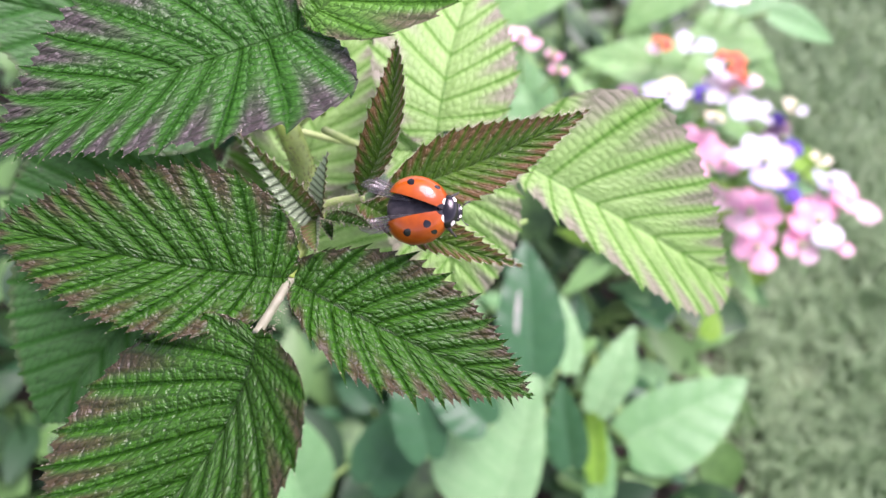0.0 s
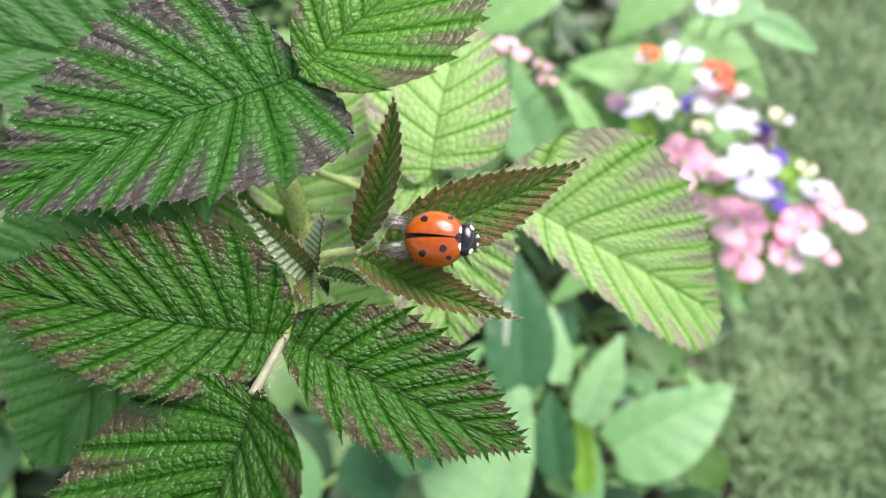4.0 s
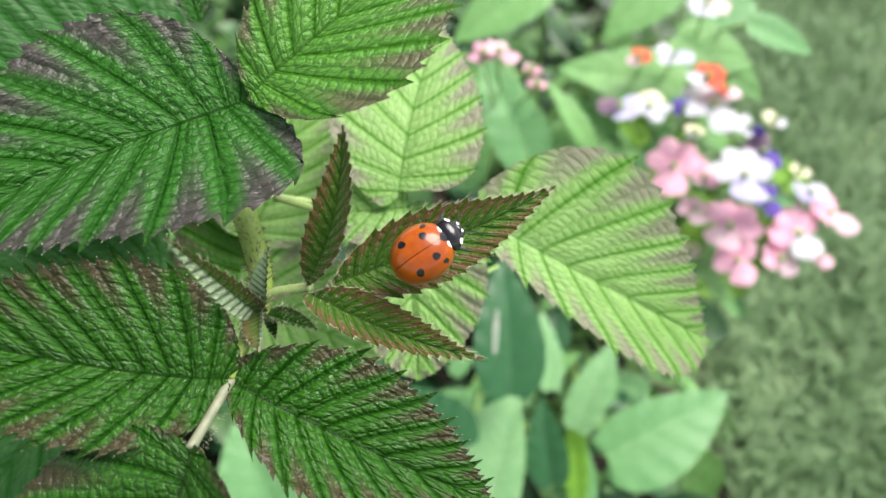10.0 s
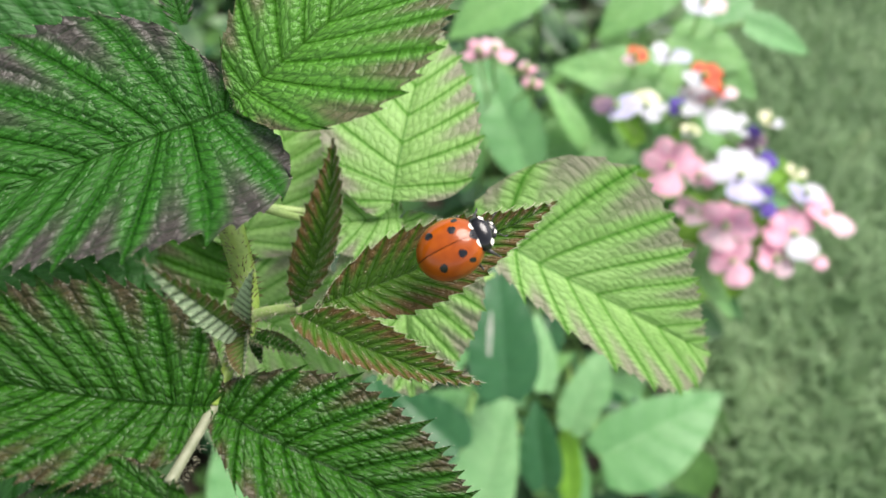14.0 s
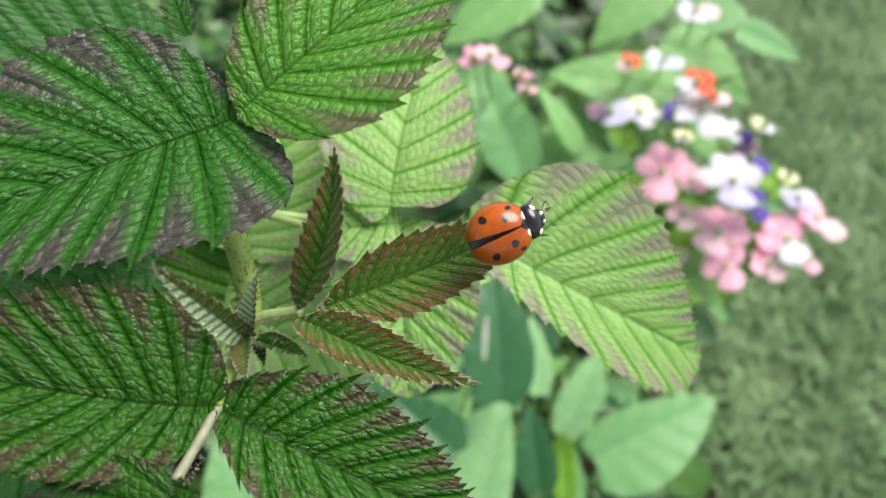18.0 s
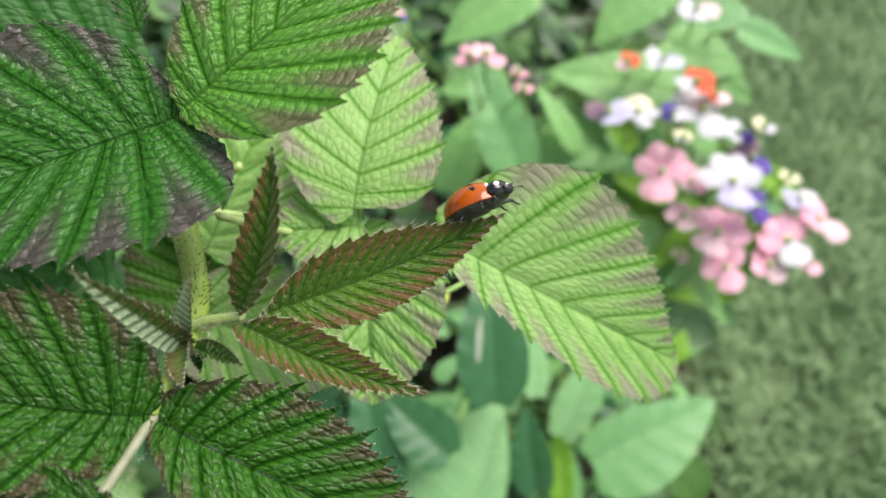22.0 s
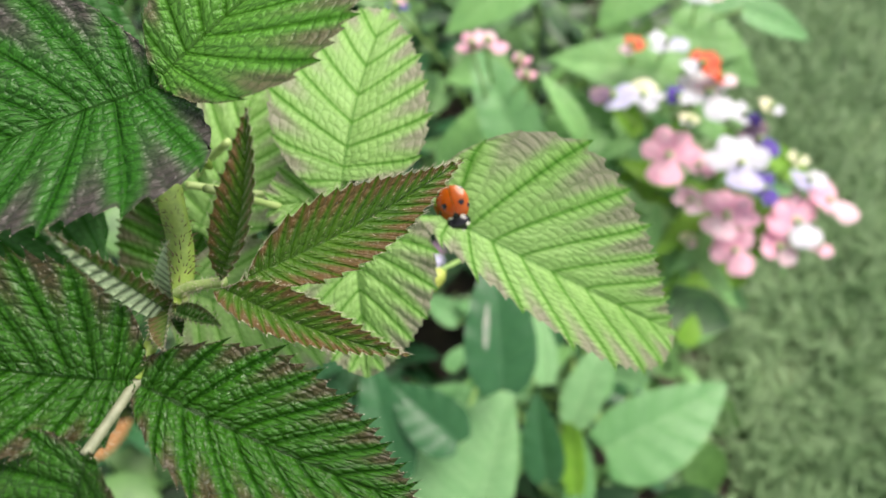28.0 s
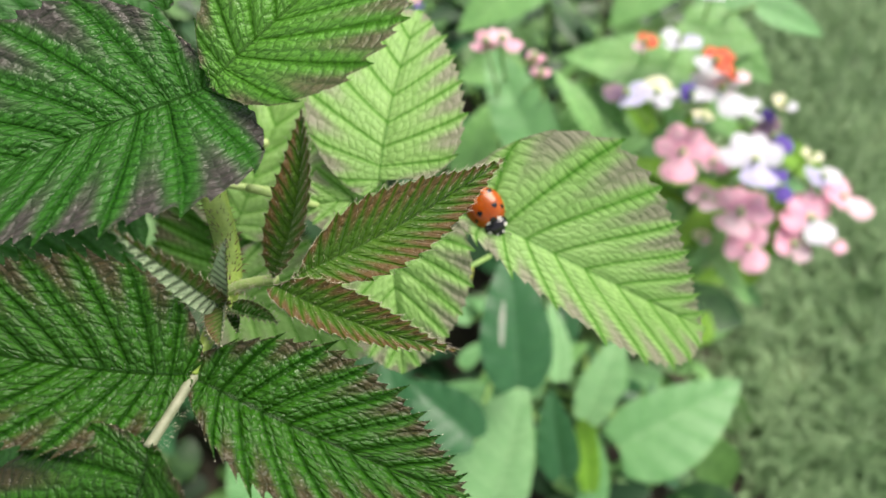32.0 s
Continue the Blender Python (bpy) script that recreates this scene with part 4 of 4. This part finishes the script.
# narrow leaves under the blossoms
under_rng = random.Random(91)
for kind, cx, cy in (("violet", 172, 45), ("pink", 165, 20), ("pink", 130, 0), ("pink", 115, 25), ("red", 135, 85), ("red", 120, 45)):
    for count in range(14):
        px, py, deep = cx + under_rng.uniform(-38, 30), cy + under_rng.uniform(-35, 25), under_rng.uniform(398, 430)
        turn, long = under_rng.uniform(0, 2 * math.pi), under_rng.uniform(20, 42)
        stemmed(FLOWERS[kind], (px, py, -deep), (px + long * math.cos(turn), py + long * math.sin(turn), -deep + under_rng.uniform(-4, 10)),
                (under_rng.uniform(-0.5, 0.5), under_rng.uniform(0.0, 0.7), 1), under_rng.choice((BROAD, BROAD_LIGHT, SUNNY)), long * 0.2, long * 0.2, seed=120 + count)

# a bent stem with a seed pod in the gap under the broad leaf
POD = plain_material("seed_pod_green", (0.25, 0.33, 0.05), (0.48, 0.52, 0.12), 300.0, 0.45, 0.0001, clear=0.2)
pod_stem = thing("seed_pod_stem", Vector((0.03, 0.40, 0.012)), "thin bent stem carrying a yellow-green seed pod", "plant")
pod_line = [_placed[pod_stem].inverted() @ spot_at(*p) for p in ((-13.68, -34.58, -338.90), (3.54, -2.51, -159.33), (9.71, 2.41, -137.36), (15.83, 5.40, -139.37))]
part("stem", tube("stem", [Vector((0, 0, 0))] + pod_line, [1.2, 0.9, 0.45, 0.45, 0.35], sides=8), STEM, pod_stem)
pod_body = [_placed[pod_stem].inverted() @ spot_at(*p) for p in ((8.17, -0.41, -138.32), (9.67, 1.19, -136.34), (11.17, 2.63, -136.36), (12.21, 3.55, -137.36))]
part("seed_pod", tube("seed_pod", pod_body, [0.5, 1.7, 1.6, 0.4], sides=12), POD, pod_stem)


# ---- the ladybird: x forward, z up, in mm ----
SHELL, _n, _l, _b = material("ladybird_shell")
_co = _n.new("ShaderNodeTexCoord").outputs["Object"]
_l.new(mix(_n, _l, ramp(_n, _l, noise_of(_n, _l, _co, 500.0), 0.3, 0.7), (0.23, 0.040, 0.0003), (0.33, 0.068, 0.0003)), _b.inputs["Base Color"])
_b.inputs["Specular IOR Level"].default_value = 0.2
_b.inputs["Roughness"].default_value, _b.inputs["Coat Weight"].default_value, _b.inputs["Coat Roughness"].default_value = 0.34, 0.45, 0.04
BLACK = plain_material("ladybird_black", (0.003, 0.003, 0.004), (0.009, 0.009, 0.011), 900.0, 0.22, 0.00002, coat=0.05)
BELLY = plain_material("ladybird_belly", (0.006, 0.006, 0.007), (0.045, 0.042, 0.04), 1500.0, 0.33, 0.00006)
IVORY = plain_material("ladybird_ivory", (0.70, 0.68, 0.60), (0.8, 0.78, 0.7), 800.0, 0.4, 0.00001)
WING, _n, _l, _b = material("ladybird_wing")
_b.inputs["Base Color"].default_value, _b.inputs["Roughness"].default_value = (0.07, 0.07, 0.065, 1), 0.2
_clear = _n.new("ShaderNodeBsdfTransparent")
_both = _n.new("ShaderNodeMixShader")
_both.inputs[0].default_value = 0.5
_l.new(_b.outputs[0], _both.inputs[1])
_l.new(_clear.outputs[0], _both.inputs[2])
_l.new(_both.outputs[0], _n["Material Output"].inputs["Surface"])

LONG, HALF, TALL, SKIRT, MID = 3.15, 2.7, 2.35, 0.55, -0.55


def dome(x, y, out=0.0):
    r = min(1.0, math.hypot((x - MID) / LONG, y / HALF))
    return (x, y, SKIRT + (TALL + out) * (1 - r ** 2.3) ** 0.5)


def elytron_mesh(side, hinge):
    verts, faces = [], []
    n_r, n_a = 16, 30
    for inner in (0, 1):
        for i in range(n_r + 1):
            rho = (i / n_r) ** 0.8
            for j in range(n_a + 1):
                a = math.pi * j / n_a
                x, y = MID + LONG * rho * math.cos(a), max(0.015, HALF * rho * math.sin(a))
                z = SKIRT + TALL * (1 - min(1, rho) ** 2.3) ** 0.5 - 0.14 * inner
                verts.append(((x - hinge[0]) * MM, (side * y - hinge[1]) * MM, (z - hinge[2]) * MM))
    stride, block = n_a + 1, (n_r + 1) * (n_a + 1)
    for inner in (0, 1):
        for i in range(n_r):
            for j in range(n_a):
                q = [inner * block + k for k in (i * stride + j, (i + 1) * stride + j, (i + 1) * stride + j + 1, i * stride + j + 1)]
                faces.append(tuple(q if (side > 0) != bool(inner) else q[::-1]))
    rim = [(n_r * stride + j) for j in range(n_a + 1)]
    for a, b in zip(rim, rim[1:]):
        faces.append((a, b, b + block, a + block) if side < 0 else (a, a + block, b + block, b))
    return mesh_of("elytron", verts, faces)


def patch_mesh(name, cx, cy, rx, ry, side, hinge):
    """A mark that lies on the shell."""
    verts, faces = [], []
    for i in range(6):
        for j in range(20):
            a = 2 * math.pi * j / 20
            wob = 1 + 0.06 * math.sin(3 * a + cx * 5)
            x, y = cx + rx * i / 5 * math.cos(a) * wob, max(0.012, cy + ry * i / 5 * math.sin(a) * wob)
            x, y, z = dome(x, y, 0.02)
            verts.append(((x - hinge[0]) * MM, (side * y - hinge[1]) * MM, (z + 0.006 - hinge[2]) * MM))
    for i in range(5):
        for j in range(20):
            q = (i * 20 + j, (i + 1) * 20 + j, (i + 1) * 20 + (j + 1) % 20, i * 20 + (j + 1) % 20)
            faces.append(q if side > 0 else q[::-1])
    return mesh_of(name, verts, faces)


def egg(name, centre, radii, rings=14, around=22, power=2.0, groove=0.0, count=6):
    verts, faces = [], []
    for i in range(rings + 1):
        b = -math.pi / 2 + math.pi * i / rings
        for j in range(around):
            a = 2 * math.pi * j / around
            cx, cy, cz = math.sin(b), math.cos(b) * math.cos(a), math.cos(b) * math.sin(a)
            shape = 1 - groove * max(0, math.cos(count * math.pi * cx)) ** 6
            verts.append(tuple((c + r * v * s) * MM for c, r, v, s in zip(centre, radii, (cx, cy, cz), (1, shape, shape))))
    for i in range(rings):
        for j in range(around):
            faces.append((i * around + j, i * around + (j + 1) % around, (i + 1) * around + (j + 1) % around, (i + 1) * around + j))
    return mesh_of(name, verts, faces)


def body_patch(name, centre, radii, aim, wide, tall):
    """A mark on an egg-shaped part of the body, round the direction aim."""
    d = Vector(aim).normalized()
    u = Vector((0, 0, 1)).cross(d).normalized()
    v = d.cross(u)
    verts, faces = [], []
    for i in range(6):
        for j in range(18):
            a = 2 * math.pi * j / 18
            flat = (abs(math.cos(a)) ** 3 + abs(math.sin(a)) ** 3) ** (-1 / 3)  # squarish with rounded corners
            p = (d + u * (wide * i / 5 * flat * math.cos(a)) + v * (tall * i / 5 * flat * math.sin(a))).normalized()
            verts.append(tuple((c + (r + 0.025) * w) * MM for c, r, w in zip(centre, radii, p)))
    for i in range(5):
        for j in range(18):
            faces.append((i * 18 + j, (i + 1) * 18 + j, (i + 1) * 18 + (j + 1) % 18, i * 18 + (j + 1) % 18))
    return mesh_of(name, verts, faces)


bug = thing("ladybird", FIRST, "seven-spot ladybird with glossy orange-red wing cases on a raspberry leaf", "ladybird")
part("abdomen", egg("abdomen", (-0.7, 0, 0.7), (2.9, 2.35, 0.95), 22, 26, groove=0.07, count=5), BELLY, bug)
part("thorax", egg("thorax", (1.4, 0, 0.65), (1.4, 1.6, 0.9)), BELLY, bug)
pronotum = part("pronotum", egg("pronotum", (2.35, 0, 1.15), (1.1, 1.65, 1.0)), BLACK, bug)
for side in (1, -1):
    part("pale_mark", body_patch("pale_mark", (2.35, 0, 1.15), (1.1, 1.65, 1.0), (0.55, side * 0.72, 0.42), 0.2, 0.26), IVORY, pronotum)
head = part("head", egg("head", (3.25, 0, 0.9), (0.6, 0.8, 0.55)), BLACK, bug)
for side in (1, -1):
    part("face_mark", body_patch("face_mark", (3.25, 0, 0.9), (0.6, 0.8, 0.55), (0.6, side * 0.5, 0.62), 0.2, 0.22), IVORY, head)
    part("eye", egg("eye", (3.36, side * 0.68, 1.0), (0.24, 0.2, 0.24), 8, 12), BLACK, head)
    part("antenna", tube("antenna", [Vector(p) * MM for p in ((3.7, side * 0.5, 0.9), (4.0, side * 0.9, 0.95), (4.25, side * 1.1, 0.85), (4.45, side * 1.15, 0.8))], [0.06, 0.05, 0.07, 0.11], sides=6), BELLY, head)
part("scutellum", egg("scutellum", (2.3, 0, 2.0), (0.3, 0.26, 0.14), 8, 12), BLACK, bug)

HINGES, ELYTRA, WINGS, LEGS = {}, {}, {}, {}
for side in (1, -1):
    hinge = (2.05, side * 0.3, 1.95)
    HINGES[side] = hinge
    place = FIRST @ Matrix.Translation(Vector(hinge) * MM)
    shell = part("elytron", elytron_mesh(side, hinge), SHELL, bug, place, "glossy orange-red wing case with black spots")
    ELYTRA[side] = shell
    for cx, cy, rx, ry in ((1.95, 0.0, 0.6, 0.5), (0.2, 1.1, 0.36, 0.35), (0.75, 1.9, 0.3, 0.2), (-1.8, 1.5, 0.36, 0.35)):
        part("spot", patch_mesh("spot", cx, cy, rx, ry, side, hinge), BLACK, shell, place)
    part("pale_mark", patch_mesh("pale_mark", 1.95, 0.82, 0.26, 0.36, side, hinge), IVORY, shell, place)
    # the thin hind wing, with its veins, lies folded under the case
    wing_verts, wing_faces = [], []
    for i in range(15):
        t = i / 14
        w = 1.05 * math.sin(math.pi * (0.1 + 0.86 * t)) ** 0.6 * (0.65 + 0.5 * t)
        for j in range(7):
            a = j / 6
            wing_verts.append(((-5.2 * t) * MM, side * (0.2 + w * 1.7 * (a - 0.25)) * MM, (0.25 * math.sin(5 * a) * t + 0.15 * math.sin(9 * t)) * MM))
    for i in range(14):
        for j in range(6):
            wing_faces.append((i * 7 + j, (i + 1) * 7 + j, (i + 1) * 7 + j + 1, i * 7 + j + 1))
    root = Matrix.Translation(Vector((1.3, side * 0.5, 1.7)) * MM)
    wing = part("hind_wing", mesh_of("hind_wing", wing_verts, wing_faces), WING, bug, FIRST @ root, "thin smoky see-through hind wing")
    for spread in (-0.35, 0.1, 0.6, 1.1):
        line = [Vector((-4.9 * t * MM, side * (0.2 + spread * 1.2 * t ** 0.8) * MM, (0.05 + 0.15 * math.sin(9 * t)) * MM)) for t in (0, 0.3, 0.6, 0.9)]
        part("wing_vein", tube("wing_vein", line, [0.07, 0.06, 0.05, 0.03], sides=5), BELLY, wing, FIRST @ root)
    WINGS[side] = wing
    for k, (cx, swing) in enumerate(((1.9, 0.75), (0.9, 0.0), (-0.1, -0.75))):
        hip = Vector((cx, side * 0.8, 0.15))
        out = Vector((math.sin(swing), side * math.cos(swing), 0))
        pts = [Vector((0, 0, 0)), out * 0.9 + Vector((0, 0, 0.15)), out * 1.35 + Vector((0, 0, 0.05)), out * 1.7 + Vector((0.1, 0, -0.4)), out * 2.0 + Vector((0.12, 0, -0.48))]
        place = FIRST @ Matrix.Translation(hip * MM)
        leg = part("leg", tube("leg", [p * MM for p in pts], [0.22, 0.22, 0.15, 0.1, 0.07], sides=7), BELLY, bug, place, "black jointed leg")
        LEGS[side, k] = (leg, hip)


def motions():
    """The ladybird folds its wings, walks along the young leaf, climbs round its tip, flies and lands on the broad leaf."""
    BUG_ROWS = [
        (0.0, -1.90, 3.69, -72.09, -5.7, -0.0, -4.0),
        (1.0, -1.54, 3.94, -71.94, -5.7, -0.2, -6.3),
        (2.0, -1.49, 4.15, -70.80, -5.5, -0.8, -6.0),
        (2.5, -0.92, 4.83, -75.04, -5.9, -1.0, -2.7),
        (3.5, -0.18, 5.10, -74.31, -5.9, -1.0, -2.7),
        (4.5, 0.60, 7.30, -72.58, -8.5, -1.0, -3.1),
        (5.0, 1.15, 7.21, -72.82, -8.5, -0.9, 1.8),
        (5.5, 1.34, 7.42, -72.73, -8.8, -1.0, 2.7),
        (6.0, 1.55, 7.23, -72.45, -9.1, -1.1, 6.6),
        (7.0, 1.36, 7.39, -71.36, -11.1, -1.0, 8.3),
        (8.0, 2.25, 7.92, -72.19, -8.5, -1.1, 21.6),
        (9.0, 2.37, 8.19, -72.89, -5.5, 7.8, 38.3),
        (10.0, 2.86, 8.73, -73.01, -5.6, 4.8, 34.0),
        (11.0, 3.13, 8.51, -72.23, -9.0, -1.5, 8.8),
        (12.0, 3.15, 8.66, -73.04, -11.6, -1.3, 6.5),
        (13.0, 3.47, 8.29, -73.10, -12.8, 18.0, 7.7),
        (14.0, 5.92, 10.72, -73.53, -11.5, -1.4, 26.0),
        (14.5, 6.67, 10.47, -73.89, -11.3, -1.2, 25.9),
        (16.5, 8.38, 11.87, -74.07, 2.0, -1.4, 23.7),
        (17.0, 8.64, 12.18, -74.07, 2.1, -1.6, 22.1),
        (18.0, 10.69, 12.71, -74.11, 2.1, -2.0, 22.0),
        (18.5, 11.58, 13.26, -74.21, 1.8, -1.7, 24.9),
        (19.0, 12.39, 12.89, -74.24, -5.0, -1.3, 39.9),
        (19.5, 12.27, 13.44, -74.15, -5.0, -1.5, 40.0),
        (20.0, 12.56, 13.26, -74.35, -4.4, -1.4, 33.8),
        (20.5, 13.14, 14.19, -73.99, -1.2, -1.2, 39.7),
        (20.7, 13.27, 13.22, -74.17, 19.7, -0.8, 57.0),
        (20.8, 13.29, 13.97, -74.60, 53.3, -19.5, 29.3),
        (21.0, 13.13, 13.88, -74.74, 95.6, -42.7, 19.7),
        (21.3, 13.61, 13.48, -75.49, 148.5, -1.4, 14.0),
        (21.5, 14.46, 13.38, -76.72, -177.9, -1.4, 16.7),
        (21.8, 13.76, 14.07, -77.59, -138.3, -7.1, 14.3),
        (22.0, 13.47, 14.92, -78.62, -104.4, -28.4, 26.6),
        (22.3, 13.11, 15.04, -77.14, -102.6, -30.5, 22.0),
        (22.6, 12.81, 15.19, -76.55, -101.2, -34.4, 19.2),
        (23.0, 12.32, 14.91, -75.42, -100.9, -29.0, 24.4),
        (23.5, 12.75, 14.33, -74.71, -68.5, -4.8, -7.5),
        (24.0, 12.73, 14.72, -73.62, -101.6, -27.1, 26.4),
        (24.5, 12.86, 14.80, -73.95, -101.6, -27.2, 26.2),
        (25.0, 13.46, 14.35, -74.92, -101.7, -33.4, 19.4),
        (25.2, 13.19, 14.68, -75.18, -96.4, -38.4, 6.4),
        (25.3, 13.18, 14.73, -75.26, -96.6, -38.5, 6.7),
        (25.4, 14.46, 16.46, -75.80, -121.3, -8.4, 12.1),
        (25.5, 19.03, 17.22, -79.81, -78.5, -13.9, 5.3),
        (25.8, 25.74, 20.59, -86.27, -57.5, -20.0, -13.5),
        (26.2, 26.77, 23.17, -99.36, -3.6, -14.0, -77.2),
        (26.6, 18.39, 19.34, -102.22, 5.1, -5.7, -109.5),
        (27.0, 13.17, 16.25, -106.68, 9.4, -6.0, -88.2),
        (27.5, 12.90, 13.32, -103.89, 10.9, -8.9, -84.3),
        (28.0, 13.46, 13.22, -104.82, 7.0, -6.6, -76.3),
        (28.5, 13.05, 12.44, -105.04, 3.4, -6.9, -67.2),
        (29.0, 12.90, 12.41, -104.85, 2.8, -7.0, -67.3),
        (29.5, 13.09, 12.55, -104.59, 3.0, -6.9, -67.4),
        (30.0, 12.86, 12.54, -104.93, 1.0, -7.0, -60.7),
        (30.5, 12.81, 12.63, -104.80, 1.0, -6.9, -60.7),
        (31.0, 13.10, 12.50, -104.71, 2.8, -6.7, -66.2),
        (31.5, 12.94, 12.43, -104.73, 2.1, -6.4, -64.6),
        (32.0, 13.11, 12.27, -104.25, 0.8, -6.5, -60.7),
    ]
    walk(bug, [(t, FIRST @ pose(x * MM, y * MM, z * MM, rx, ry, rz)) for t, x, y, z, rx, ry, rz in BUG_ROWS])
    # the young leaf springs back once the ladybird has flown
    start, tip = spot_at(-7.03, 5.33, -75.77), spot_at(15.79, 15.14, -79.47)
    leaf_rows = []
    for t, x, y, z in ((0.0, 15.79, 15.14, -79.47), (20.8, 15.79, 15.14, -79.47), (21.3, 14.2, 14.2, -80.0), (24.5, 14.6, 14.4, -80.0), (25.2, 15.4, 14.8, -79.5), (25.5, 15.6, 14.9, -79.3), (26.0, 14.6, 15.6, -80.6),
                       (27.5, 13.2, 16.6, -84.0), (32.0, 13.2, 16.6, -84.0)):
        turn = (tip - start).rotation_difference(spot_at(x, y, z) - start).to_matrix().to_4x4()
        leaf_rows.append((t, _placed[rider.parent].inverted() @ Matrix.Translation(start) @ turn @ Matrix.Translation(-start) @ _placed[rider]))
    walk(rider, leaf_rows)
    # seconds; degrees by which the wing cases part, and by which they rise
    parting = [(0.0, 15, 0), (2.0, 14, 0), (2.6, 11, 0), (4.5, 1.5, 0), (6.0, 1.0, 0), (9.0, 0.3, 0), (15.0, 0.6, 0), (16.5, 4, 0), (20.0, 3, 0), (20.6, 0, 0), (24.8, 0, 0), (25.0, 5, 3),
               (25.1, 45, 20), (25.2, 78, 45), (25.5, 80, 45), (25.9, 80, 45), (26.2, 60, 30), (26.5, 10, 3), (27.0, 1, 0), (32.0, 0, 0)]
    for side, shell in ELYTRA.items():
        hinge = Matrix.Translation(Vector(HINGES[side]) * MM)
        walk(shell, [(t, hinge @ pose(0, 0, 0, 0, up, -side * part_by)) for t, part_by, up in parting])
    # seconds; mm by which the hind wings stand out behind, degrees of spread and of rise
    folding = [(0.0, 2.8, 14, -4), (2.5, 2.6, 11, -4), (4.5, 2.2, 3, -3), (5.5, 1.6, 1, -2), (7.0, 0.4, 0, 0), (9.0, -0.9, 0, 0), (24.9, -0.9, 0, 0), (25.1, -0.5, 30, 10), (25.2, 0.0, 60, 30),
               (25.3, 0.0, 95, 10), (25.4, 0.0, 90, -25), (25.5, 0.0, 95, 30), (25.6, 0.0, 95, -20), (25.7, 0.0, 95, 30), (25.8, 0.0, 95, -20), (25.9, 0.0, 95, 30), (26.0, 0.0, 95, -20),
               (26.1, 0.0, 80, 30), (26.4, 0.8, 20, 0), (27.2, 1.6, 4, -2), (29.2, 1.4, 2, -2), (30.0, 0.0, 0, 0), (32.0, -0.9, 0, 0)]
    for side, wing in WINGS.items():
        walk(wing, [(t, Matrix.Translation(Vector((1.3 - back * 0.9, side * 0.5, 1.7 if spread > 8 else 1.55)) * MM) @ pose(0, 0, 0, 0, up, -side * spread)) for t, back, spread, up in folding])
    # legs step in two sets of three while it walks
    for (side, k), (leg, hip) in LEGS.items():
        rows = []
        for step in range(0, 161):
            t = step * 0.2
            pace = 0.25 if t < 4 else 1.0 if t < 25 or 26.6 < t < 28.6 else 0.2
            phase = 2 * math.pi * t * 0.9 + (math.pi if (k + (side > 0)) % 2 else 0)
            rows.append((t, Matrix.Translation(hip * MM) @ pose(0, 0, 0, side * 6 * pace * max(0, math.cos(phase)), 0, 13 * pace * math.sin(phase))))
        walk(leg, rows)


motions()
